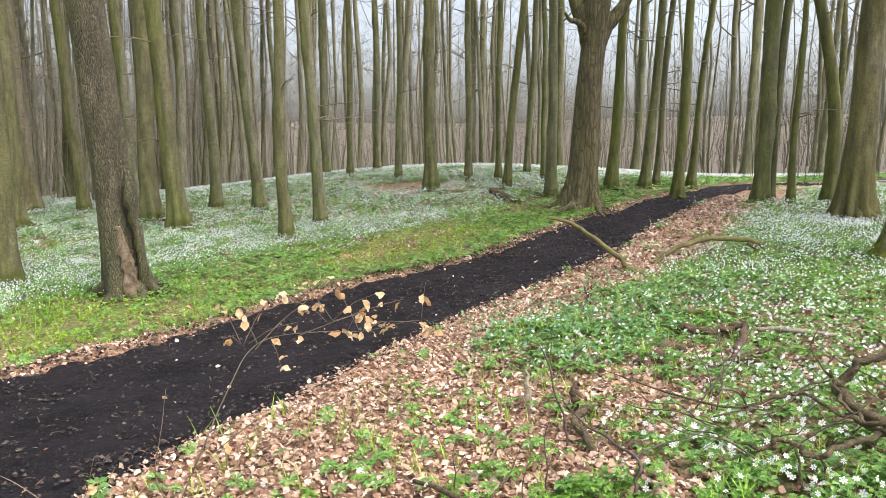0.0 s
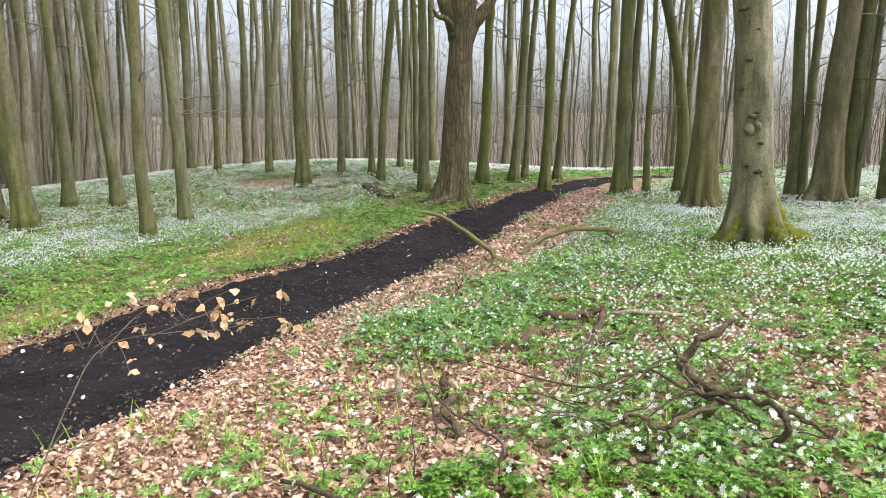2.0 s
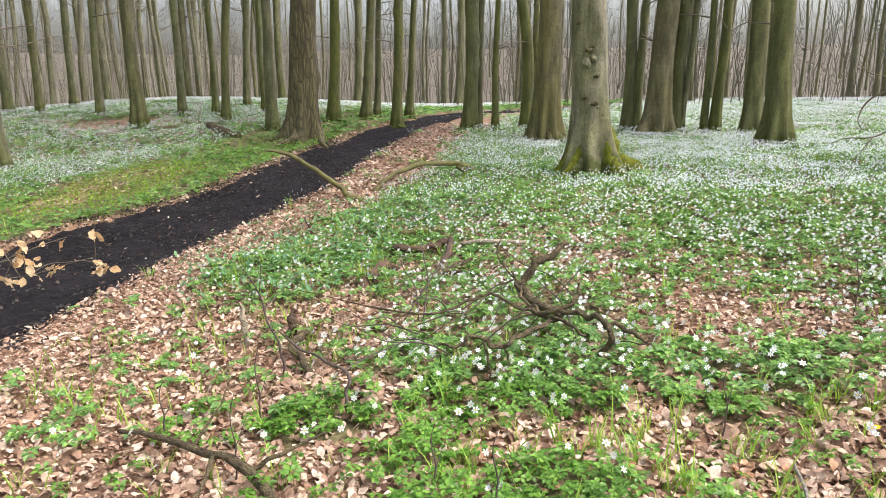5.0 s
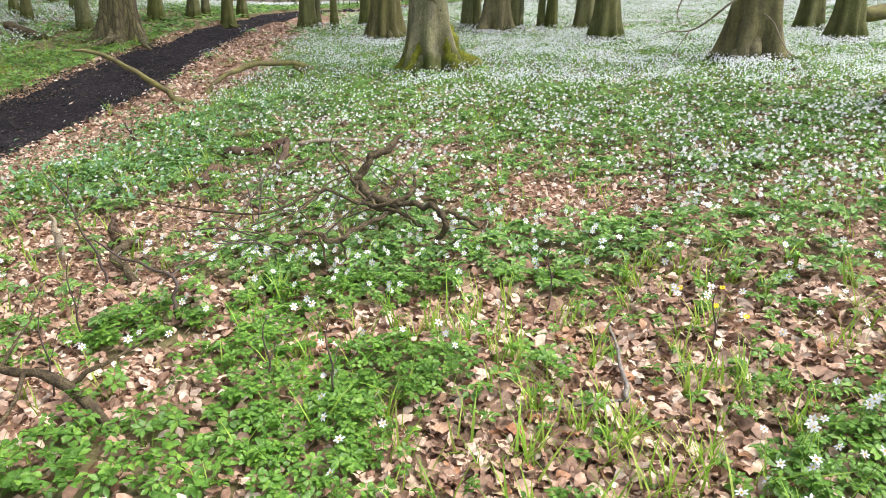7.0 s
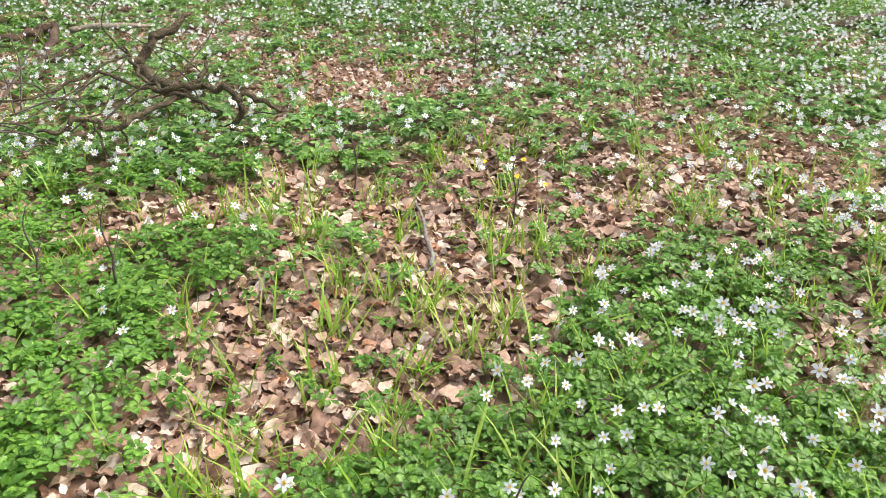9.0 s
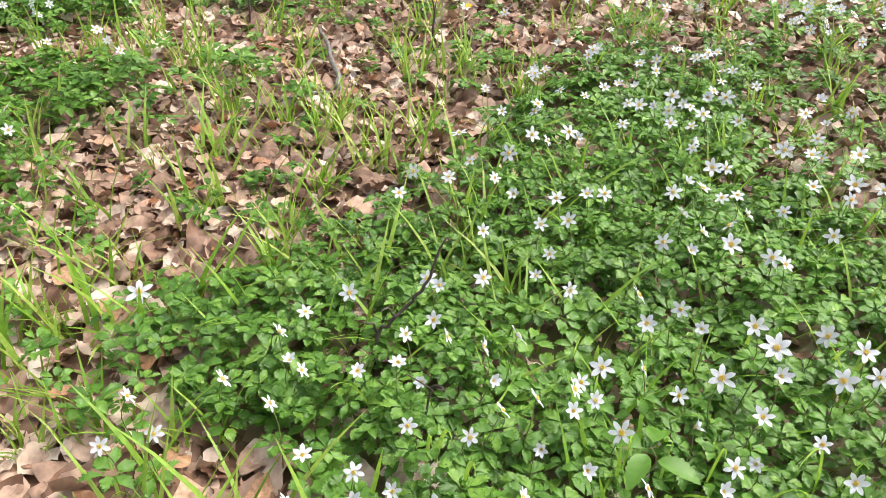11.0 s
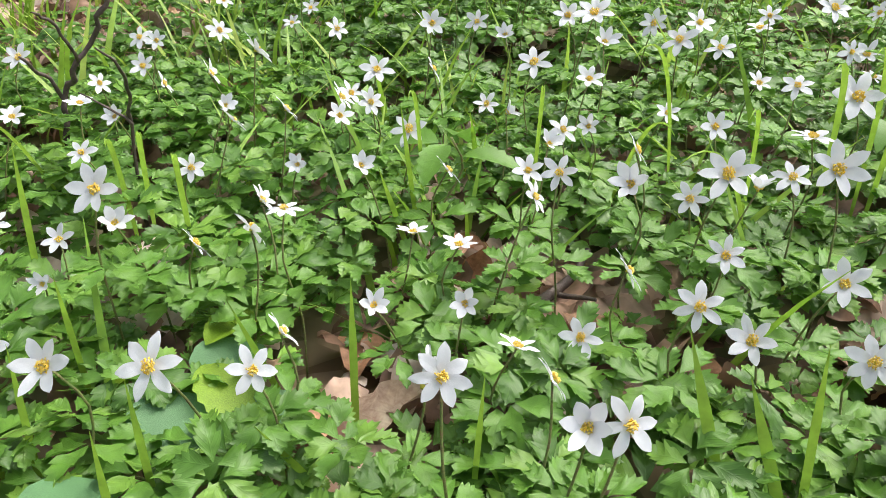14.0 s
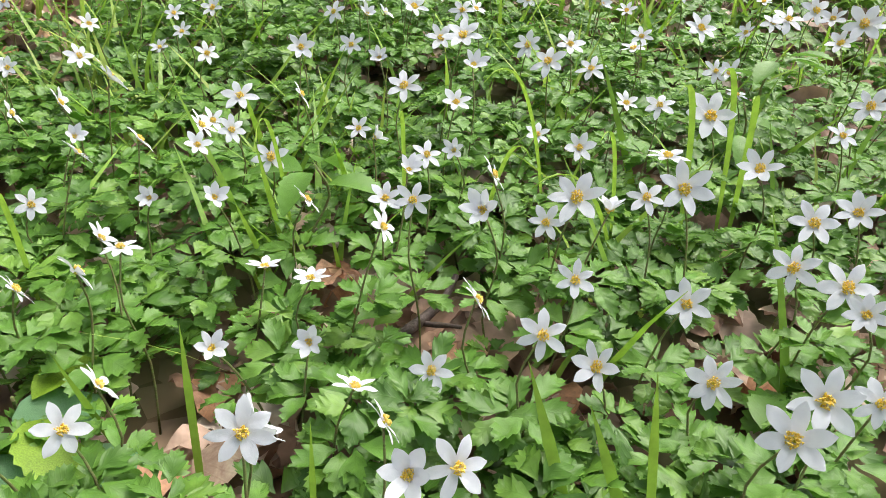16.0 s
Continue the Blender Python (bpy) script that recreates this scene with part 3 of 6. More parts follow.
def dead_twigs(parent, seed, r, lean, count, low=1.6, high=5.5):
    """Thin dead side twigs on the lower trunk."""
    rnd = random.Random(seed)
    for _ in range(count):
        h, a, ln = rnd.uniform(low, high), rnd.uniform(0, 6.3), rnd.uniform(0.5, 1.5)
        o = np.array([lean[0] * h, lean[1] * h, h])
        u = np.array([math.cos(a), math.sin(a), 0])
        s = np.array([-u[1], u[0], 0]) * rnd.uniform(-0.25, 0.25)
        pts = [o + u * r * 0.6, o + u * (r + ln * 0.35) + s + (0, 0, 0.06), o + u * (r + ln * 0.7) + (0, 0, rnd.uniform(-0.1, 0.2)), o + u * (r + ln) - s + (0, 0, rnd.uniform(-0.2, 0.35))]
        pairs = [tube_arrays(pts, [0.014, 0.01, 0.007, 0.003], 5, 3)]
        for k in (1, 2, 2):
            q = pts[k] + np.array([rnd.uniform(-0.3, 0.3), rnd.uniform(-0.3, 0.3), rnd.uniform(-0.1, 0.35)])
            pairs.append(tube_arrays([pts[k], q], [0.005, 0.002], 3, 2))
        mesh_part("dead_twig", joined(pairs), TWIG, parent)


def roots(parent, r, seed, mat, count=5, reach=2.4):
    """Surface roots that run out from the foot of a trunk into the soil."""
    rnd = random.Random(seed)
    for i in range(count):
        a = i * 6.283 / count + rnd.uniform(-0.35, 0.35)
        ln, b = r * reach * rnd.uniform(0.8, 1.3), a + rnd.uniform(-0.4, 0.4)
        pts = [(r * 0.55 * math.cos(a), r * 0.55 * math.sin(a), r * 1.5), (r * 0.95 * math.cos(a), r * 0.95 * math.sin(a), r * 0.75), (ln * 0.68 * math.cos(a), ln * 0.68 * math.sin(a), r * 0.28),
               (ln * math.cos(b), ln * math.sin(b), r * 0.06), (ln * 1.35 * math.cos(b), ln * 1.35 * math.sin(b), -r * 0.3)]
        mesh_part("root", tube_arrays(pts, [r * 0.3, r * 0.36, r * 0.27, r * 0.18, r * 0.06], 10, 5, 0.2, seed + i), mat, parent)


def tree(x, y, r, lx, ly, seed, mat=None, label="", height=22.0, crown=True, twigs=1, reach=2.4, **shape):
    z = float(ground_z(np.array([x]), np.array([y]))[0])
    ob = tagged(new("tree"), label or "tall leafless beech with greenish grey bark", "tree", group="trees of the wood")
    ob.matrix_world = pose(x, y, z)
    mesh_part("trunk", trunk_arrays(r, (lx, ly), height, seed, **shape), mat or BEECH, ob)
    if crown:
        c = new("crown", CROWNS[seed % 4])
        c.parent = ob
        c.matrix_local = pose(lx * 12, ly * 12, 0, 0, 0, seed * 77 % 360) @ Matrix.Diagonal((1, 1, height / 22, 1))
    if r > 0.1:
        roots(ob, r, seed, mat or BEECH, 6 if r > 0.2 else 5, reach)
    dead_twigs(ob, seed + 500, r, (lx, ly), twigs)
    return ob


# x, y, trunk radius, lean to x, lean to y
WEST_TREES = (
    (-5.3, 9.7, 0.149, -0.015, -0.009),
    (-8.5, 15.48, 0.21, -0.023, -0.014),
    (-10.31, 19.52, 0.225, -0.02, -0.011),
    (-8.26, 18.06, 0.135, -0.052, -0.025),
    (-7.26, 18.63, 0.135, -0.053, -0.022),
    (-5.75, 15.68, 0.186, -0.031, -0.012),
    (-4.7, 14.34, 0.162, -0.045, -0.016),
    (-4.7, 16.84, 0.118, -0.033, -0.01),
    (-3.58, 16.18, 0.123, -0.061, -0.015),
    (-2.38, 12.9, 0.105, -0.006, -0.001),
    (-1.98, 14.22, 0.106, -0.037, -0.006),
    (-3.1, 22.91, 0.133, 0.002, 0),
    (-2.22, 21.51, 0.088, 0.014, 0.002),
    (-1.51, 22.65, 0.1, -0.005, -0),
    (-0.74, 19.49, 0.079, -0.001, -0),
    (0.12, 17.63, 0.154, 0.008, -0),
)
MIDDLE_TREES = (
    (1.07, 18.9, 0.083, 0.001, -0),
    (1.84, 19.1, 0.077, 0.005, -0),
    (1.93, 17.78, 0.096, 0.066, -0.008),
    (2.75, 20.4, 0.09, 0.027, -0.004),
    (3, 19.01, 0.071, -0.013, 0.002),
    (4.35, 17.45, 0.115, 0.023, -0.006),
    (5.27, 17.85, 0.106, 0.045, -0.014),
    (5.71, 18.39, 0.078, 0.041, -0.013),
    (5.61, 16.52, 0.105, 0.043, -0.015),
    (6.46, 18.06, 0.084, 0.052, -0.019),
    (6.78, 15.01, 0.144, 0.016, -0.008),
    (7.2, 14.63, 0.066, 0.004, -0.002),
    (7.05, 12.24, 0.226, 0.019, -0.012),
)
EAST_TREES = (
    (9.36, 12.88, 0.113, -0.009, 0.007),
    (9.27, 11.9, 0.219, 0.022, -0.018),
    (9.81, 12.05, 0.126, 0.021, -0.018),
    (9.91, 11.96, 0.06, 0.049, -0.042),
    (10.38, 11.55, 0.101, 0.026, -0.024),
    (10.24, 11.68, 0.07, 0.013, -0.012),
    (10.55, 10.79, 0.156, 0.01, -0.01),
    (9.49, 9.22, 0.179, -0.004, 0.004),
    (9.47, 12.79, 0.093, 0.018, -0.014),
    (8.87, 6.14, 0.268, 0, 0),
    (13.01, 7.78, 0.186, 0, 0),
    (11.59, 6.39, 0.17, 0, 0),
)
k = 0
for x, y, r, lx, ly in WEST_TREES + MIDDLE_TREES + EAST_TREES:
    k += 1
    kind = ((BEECH, "tall leafless beech with greenish grey bark"), (BEECH_MOSSY, "leafless beech with trunk coated in green algae"), (BEECH, "tall leafless beech with greenish grey bark"))[k % 3]
    big = r > 0.15
    if big:
        kind = (BUTTRESS if r > 0.21 else BEECH_MOSSY, "stout leafless beech with a mossy flared base")
    one = tree(x, y, r, lx, ly, k, kind[0], kind[1], 19 + (k * 7 % 5), True, 2 + k % 3, sides=36 if big else 20, knots=4, lobes=5 + k % 3, flare=0.95 if big else 0.8, fold=0.4 if big else 0.25, reach=2.3, sway=0.13,
         curve=(0, 0))
    if (x, y) == (8.87, 6.14):
        # low bare branches that hang from this trunk
        foot = np.array(one.matrix_world.translation)
        for pts in (((8.72, 6.1, 1.62), (8.5, 6.16, 1.6), (8.31, 6.24, 1.51), (8.07, 6.55, 1.33), (8.0, 6.64, 1.1), (8.04, 6.6, 0.96)), ((8.72, 6.1, 1.3), (8.5, 6.12, 1.28), (8.35, 6.18, 1.19), (8.23, 6.35, 1.0), (8.11, 6.51, 0.88), (7.95, 6.71, 0.86), (7.8, 6.8, 0.8)),
                    ((8.31, 6.24, 1.51), (8.1, 6.3, 1.56), (7.9, 6.45, 1.6), (7.7, 6.5, 1.72)), ((8.11, 6.51, 0.88), (8.0, 6.5, 0.78), (7.9, 6.55, 0.62)), ((8.75, 5.95, 1.1), (8.6, 5.7, 1.0), (8.5, 5.5, 0.8), (8.55, 5.4, 0.65))):
            mesh_part("low_branch", tube_arrays([np.array(p) - foot for p in pts], np.linspace(0.02 if len(pts) > 4 else 0.009, 0.004, len(pts)), 7, 5, 0.2, len(pts)), TWIG, one)
tree(7.88, 14.5, 0.125, -0.09, 0.05, 63, BEECH_MOSSY, "bent leafless beech leaning over its neighbours", 19, True, 1, sides=20, flare=0.6, sway=0.05, curve=(0.035, -0.015))
tree(7.0, 15.1, 0.09, 0.04, -0.008, 64, BEECH, "slim leafless beech beside a thicker trunk", 20, True, 1, sides=16)
tree(2.75, 16.4, 0.11, 0.01, 0.0, 65, BEECH, "slim leafless beech behind the old forked tree", 20, True, 1, sides=16)

# the big smooth beech with a mossy foot beside the flowers
grey = tree(5.77, 8.76, 0.24, -0.065, 0.045, 201, BEECH_GREY, "big grey beech with knotty bark and bright moss on its roots", 23, True, 0, sides=64, flare=1.1, fold=0.3, reach=1.9, lobes=6, sway=0.05, knots=12)
for a, ln, thick in ((-42, 0.62, 0.13), (-14, 0.5, 0.12), (-70, 0.45, 0.1), (150, 0.42, 0.09), (185, 0.4, 0.08)):
    c, w = math.cos(radians(a)), math.sin(radians(a))
    mesh_part("mossy_root", tube_arrays([(0.14 * c, 0.14 * w, 0.75 if a > -60 else 0.4), (0.2 * c, 0.2 * w, 0.42), (0.3 * c, 0.3 * w, 0.2), (ln * c, ln * w, 0.06), (ln * 1.35 * c, ln * 1.35 * w, -0.08)], [0.05, thick, thick, thick * 0.8, 0.03], 14, 6, 0.3, int(a) % 17), MOSS, grey, "root covered in bright yellow-green moss")
for h, a, kr in ((2.75, -120, 0.07), (1.45, -130, 0.08), (1.5, -100, 0.06), (0.9, -95, 0.05), (0.75, -140, 0.05), (2.2, -60, 0.04)):
    c, w = math.cos(radians(a)), math.sin(radians(a))
    o = np.array([-0.065 * h + 0.2 * c, 0.045 * h + 0.2 * w, h])
    u = np.array([c, w, -0.2])
    mesh_part("knot", tube_arrays([o - u * 0.1, o - u * 0.02, o + u * kr * 0.35, o + u * kr * 0.6], [kr * 1.2, kr * 0.95, kr * 0.55, kr * 0.1], 12, 4, 0.4, int(h * 10)), BEECH_GREY, grey, "bulging grey branch scar")
for h, a, kr in ((0.6, -118, 0.03), (0.95, -105, 0.04), (1.02, -140, 0.028), (1.3, -95, 0.034), (1.62, -120, 0.045), (1.66, -108, 0.03), (1.95, -150, 0.026), (2.3, -125, 0.03), (2.65, -100, 0.035), (2.9, -135, 0.05), (0.8, -80, 0.03), (3.2, -115, 0.035)):
    c, w = math.cos(radians(a)), math.sin(radians(a))
    o, u, v = np.array([-0.065 * h + 0.222 * c, 0.045 * h + 0.222 * w, h]), np.array([c, w, 0.0]), np.array([-w, c, 0.15]) * kr
    mesh_part("bark_scar", tube_arrays([o - v * 1.5, o - v * 0.6 + u * 0.006, o + v * 0.5 + u * 0.004, o + v * 1.4 - u * 0.004], [kr * 0.15, kr * 0.55, kr * 0.65, kr * 0.15], 9, 4, 0.6, int(h * 30)), OLD_BARK, grey, "dark rough bark scar")
# the mossy beech close to the camera's way, with deep folds in its foot
folded = tree(7.31, 3.05, 0.33, 0.0, 0.0, 202, BUTTRESS, "huge mossy beech with deep folds between its roots", 23, True, 1, sides=96, flare=0.75, lobes=8, fold=0.55, reach=1.7, sway=0.05, knots=4)
# the furrowed trunk beside the track, wood laid bare at its foot
furrowed = tree(-3.5, 9.08, 0.215, -0.088, -0.033, 203, OAK, "leaning tree with dark furrowed bark and a torn foot", 20, True, 0, sides=40, flare=0.6, lobes=4, sway=0.05, knots=2)
torn = tube_arrays([(0.17, -0.22, -0.1), (0.13, -0.19, 0.2), (0.06, -0.19, 0.5), (0.0, -0.19, 0.85)], [0.1, 0.085, 0.07, 0.03], 18, 8, 0.7, 3)
mesh_part("torn_wood", torn, TORN_WOOD, furrowed, "pale bare wood where the bark is torn")
mesh_part("bark_lip", tube_arrays([(0.26, -0.12, 0.1), (0.24, -0.13, 0.5), (0.19, -0.16, 0.85), (0.16, -0.15, 1.15), (0.11, -0.12, 1.5)], [0.07, 0.06, 0.055, 0.075, 0.02], 10, 5, 0.5, 5), OAK, furrowed)

# the old forked tree
oz = float(ground_z(np.array([3.06]), np.array([14.82]))[0])
old = tagged(new("tree"), "old forked tree with cracked brown bark", "tree", group="trees of the wood")
old.matrix_world = pose(3.06, 14.82, oz)
mesh_part("trunk", trunk_arrays(0.27, (0.045, -0.008), 3.75, 77, 44, 0.9, 6, 0.05, 9, (0, 0), 0.12), OLD_BARK, old)
for pts, rad in ((((0.17, 0, 3.0), (0.08, 0.02, 3.5), (-0.14, 0.05, 3.95), (-0.3, 0.1, 4.8), (-0.5, 0.3, 8), (-0.9, 0.5, 13)), (0.2, 0.2, 0.15, 0.12, 0.09, 0.03)),
                 (((0.17, 0, 3.2), (0.18, 0, 3.8), (0.22, 0, 4.6), (0.35, 0.1, 8), (0.4, 0.2, 15)), (0.27, 0.25, 0.2, 0.13, 0.04)),
                 (((0.17, 0, 3.0), (0.36, -0.02, 3.5), (0.62, -0.04, 3.75), (0.84, -0.05, 4.15), (1.0, -0.1, 4.8), (1.6, 0.1, 9)), (0.22, 0.18, 0.13, 0.105, 0.085, 0.03)),
                 (((0.05, -0.1, 3.35), (-0.15, -0.2, 3.55), (-0.33, -0.25, 3.6), (-0.43, -0.28, 3.72)), (0.09, 0.06, 0.045, 0.025)),
                 (((0.15, 0.1, 3.4), (0.05, 0.2, 4.4), (0.0, 0.3, 8)), (0.18, 0.12, 0.05))):
    mesh_part("limb", tube_arrays(pts, rad, 14, 6, 0.12, 7), OLD_BARK, old)
roots(old, 0.27, 91, OLD_BARK, 6, 2.1)
# ---- the wood behind ----
def far_land(dist):
    return land(dist * 0.6, dist * 0.8)


def far_wood():
    r2 = np.random.default_rng(21)
    trunks, twigs = [], []
    a = np.linspace(0, 2 * np.pi, 7, endpoint=False)
    made = 0
    while made < 760:
        az, dist = math.radians(r2.uniform(-62, 128)), 21 + 95 * r2.random() ** 1.35
        x, y = 0.5 + dist * math.sin(az), 0.6 + dist * math.cos(az)
        if made < 260:
            az, dist = math.radians(r2.uniform(-60, -16) if made > 90 else r2.uniform(-52, 8)), 25 + 45 * r2.random()
            x, y = 0.5 + dist * math.sin(az), 0.6 + dist * math.cos(az)
        elif r2.random() < 0.12:
            az = math.radians(r2.uniform(-180, 180))
            dist = 30 + 70 * r2.random()
            x, y = 0.5 + dist * math.sin(az), 0.6 + dist * math.cos(az)
        s, w = track_side([x], [y])
        if r2.random() > (0.38 if -14 < math.degrees(az) < 24 else 0.5 if -2 < math.degrees(az) < 50 else 0.7 if math.degrees(az) >= 50 else 1.0):
            continue
        if abs(s[0]) < w[0] + 0.5 or (math.degrees(az) < 60 and dist < 26 and math.degrees(az) > -25):
            continue
        made += 1
        z = float(land(x, y))
        r = r2.uniform(0.05, 0.15)
        h = r2.uniform(17, 26)
        lx, ly = r2.normal(0, 0.025), r2.normal(0, 0.025)
        hs = np.array([-0.3, 0.05, 0.5, 3, 7, 12, h])
        rr = r * np.array([1.7, 1.45, 1.1, 1, 0.85, 0.6, 0.08])
        bend = 0.2 * np.sin(hs * 0.5 + r2.uniform(0, 6))
        v = np.stack([x + lx * hs[:, None] + bend[:, None] + rr[:, None] * np.cos(a), y + ly * hs[:, None] + rr[:, None] * np.sin(a), z + hs[:, None] + 0 * a], -1).reshape(-1, 3)
        i = np.arange(6 * 7)
        c2 = (i // 7) * 7 + (i + 1) % 7
        trunks.append((v, np.concatenate([np.stack([i, c2, c2 + 7], -1), np.stack([i, c2 + 7, i + 7], -1)])))
        for _ in range(30):
            k = 2.5 + (h - 2.5) * r2.random() ** 1.7
            b, ln = r2.uniform(0, 6.3), r2.uniform(0.8, 3.4) * (0.75 if k < 7 else 1)
            o = np.array([x + lx * k, y + ly * k, z + k])
            e = o + ln * np.array([math.cos(b), math.sin(b), r2.uniform(0.15, 1.1)])
            mid = (o + e) / 2 + np.array([0, 0, -0.08 * ln])
            twigs.append((o, mid, 0.022 if k > 7 else 0.013))
            twigs.append((mid, e, 0.016 if k > 7 else 0.009))
            for _ in range(4 if k < 12 else 0):
                q = mid + (e - mid) * r2.uniform(0.0, 1)
                g = q + ln * 0.4 * r2.normal(0, 1, 3) * np.array([0.7, 0.7, 0.5]) + np.array([0, 0, 0.3])
                twigs.append((q, g, 0.008))
    # undergrowth: thin bare stems
    for _ in range(5200):
        az, dist = math.radians(r2.uniform(-60, 125)), 24 + 66 * r2.random() ** 1.2
        x, y = 0.5 + dist * math.sin(az), 0.6 + dist * math.cos(az)
        s, w = track_side([x], [y])
        if abs(s[0]) < w[0] + 0.4:
            continue
        z, h = float(land(x, y)), r2.uniform(0.8, 6.5)
        o = np.array([x, y, z - 0.05])
        e = o + np.array([r2.normal(0, 0.12) * h, r2.normal(0, 0.12) * h, h])
        twigs.append((o, e, r2.uniform(0.009, 0.02)))
        for _ in range(3):
            q = o + (e - o) * r2.uniform(0.3, 1)
            twigs.append((q, q + np.array([r2.normal(0, 0.5), r2.normal(0, 0.5), r2.uniform(0, 0.9)]), 0.008))
    # the wood further on: a haze of stems and twigs
    for _ in range(17000):
        az, dist = math.radians(-60 + 185 * r2.random() ** 1.35), 50 + 110 * r2.random()
        x, y = dist * math.sin(az), dist * math.cos(az)
        z, h0, ln = float(far_land(dist)), r2.uniform(0, 13 if az > -0.25 else max(13, 0.22 * dist)) * r2.random() ** 0.5, r2.uniform(1.0, 5.0)
        o = np.array([x, y, z + h0])
        e = o + ln * np.array([r2.normal(0, 0.3), r2.normal(0, 0.3), r2.uniform(0.3, 1.0)])
        m = (o + e) / 2 + ln * 0.09 * r2.normal(0, 1, 3)
        r = r2.uniform(0.01, 0.034)
        twigs.append((o, m, r))
        twigs.append((m, e, r * 0.6))
        twigs.append((m, m + ln * 0.5 * np.array([r2.normal(0, 0.5), r2.normal(0, 0.5), r2.uniform(0.1, 0.9)]), r * 0.5))
    return joined(trunks), twigs


def stick_arrays(twigs):
    """Thin three-sided sticks, tapered, from (start, end, radius)."""
    o, e = np.array([t[0] for t in twigs]), np.array([t[1] for t in twigs])
    r = np.array([t[2] for t in twigs])
    d = e - o
    d /= np.linalg.norm(d, axis=1)[:, None] + 1e-9
    u = np.cross(d, np.array([0.37, 0.81, 0.2]))
    u /= np.linalg.norm(u, axis=1)[:, None] + 1e-9
    w = np.cross(d, u)
    ring = [np.cos(q) * u + np.sin(q) * w for q in (0, 2.094, 4.189)]
    v = np.stack([o + r[:, None] * ring[0], o + r[:, None] * ring[1], o + r[:, None] * ring[2], e + 0.3 * r[:, None] * ring[0], e + 0.3 * r[:, None] * ring[1], e + 0.3 * r[:, None] * ring[2]], 1)
    f = np.array([(0, 1, 4), (0, 4, 3), (1, 2, 5), (1, 5, 4), (2, 0, 3), (2, 3, 5)])
    return v.reshape(-1, 3), (f[None] + 6 * np.arange(len(o))[:, None, None]).reshape(-1, 3)


LOW_CROWNS = [tri_mesh("crown", *crown_arrays(70 + i, 4.0 + i * 0.7, 17, 17, 2.8, 0.032), FAR_TWIG, True) for i in range(4)]
LOW_TRUNKS = [tri_mesh("trunk", *trunk_arrays(0.13 + 0.02 * i, (0.012 * (i - 1), 0.008 * (1 - i)), 20, 300 + i, 12, 0.7, 5, 0.14, 3), BEECH if i % 2 else HAZY_BARK, True) for i in range(4)]
r3 = np.random.default_rng(33)
made = 0
while made < 64:
    az, dist = math.radians(r3.uniform(-48, 95)), r3.uniform(25, 48)
    x, y = 0.5 + dist * math.sin(az), 0.6 + dist * math.cos(az)
    s, w = track_side([x], [y])
    if abs(s[0]) < w[0] + 0.8:
        continue
    ob = tagged(new("tree"), "slender bare beech with fine low branches further back", "tree", group="trees of the wood")
    ob.matrix_world = pose(x, y, float(ground_z(np.array([x]), np.array([y]))[0]), 0, 0, r3.uniform(0, 360))
    k = made % 4
    for name, mesh, lift in (("trunk", LOW_TRUNKS[k], 0), ("crown", LOW_CROWNS[(made // 4 + k) % 4], r3.uniform(-0.6, 1.5))):
        c = new(name, mesh)
        c.parent = ob
        c.matrix_local = Matrix.Translation((0, 0, lift))
    made += 1
far_trunks, far_twigs = far_wood()
# these trunks wear the bark colour paled for haze
stuff("distant_wood", far_trunks, HAZY_BARK, "dense distant stand of bare grey beech trunks", "forest", True)
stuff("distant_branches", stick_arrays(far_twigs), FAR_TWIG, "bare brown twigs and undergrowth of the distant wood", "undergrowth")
# ---- leaf shapes ----
def blade_shape(widths, fold=0.12, droop=0.25, length=1.0, turn=0.0, side=1.0, teeth=None):
    """A leaflet along x with the given half widths, folded along its middle and drooping."""
    n = len(widths)
    v, f = [], []
    c, s = math.cos(turn), math.sin(turn)
    for i, w in enumerate(widths):
        t = i / (n - 1)
        for y, lift in ((-w, fold * w), (0, 0), (w, fold * w)):
            x = (teeth[i] if teeth and y else t) * length
            v.append((c * x - s * y * side, s * x + c * y * side, lift * 2 - droop * t * t * length, np.sign(y), t))
    for i in range(n - 1):
        a = i * 3
        f += [(a, a + 3, a + 4), (a, a + 4, a + 1), (a + 1, a + 4, a + 5), (a + 1, a + 5, a + 2)]
    return np.array(v), np.array(f)


def moved(pair, m):
    v = np.array(pair[0], float)
    v[:, :3] = v[:, :3] @ np.array(m.to_3x3()).T + np.array(m.translation)
    return v, pair[1]


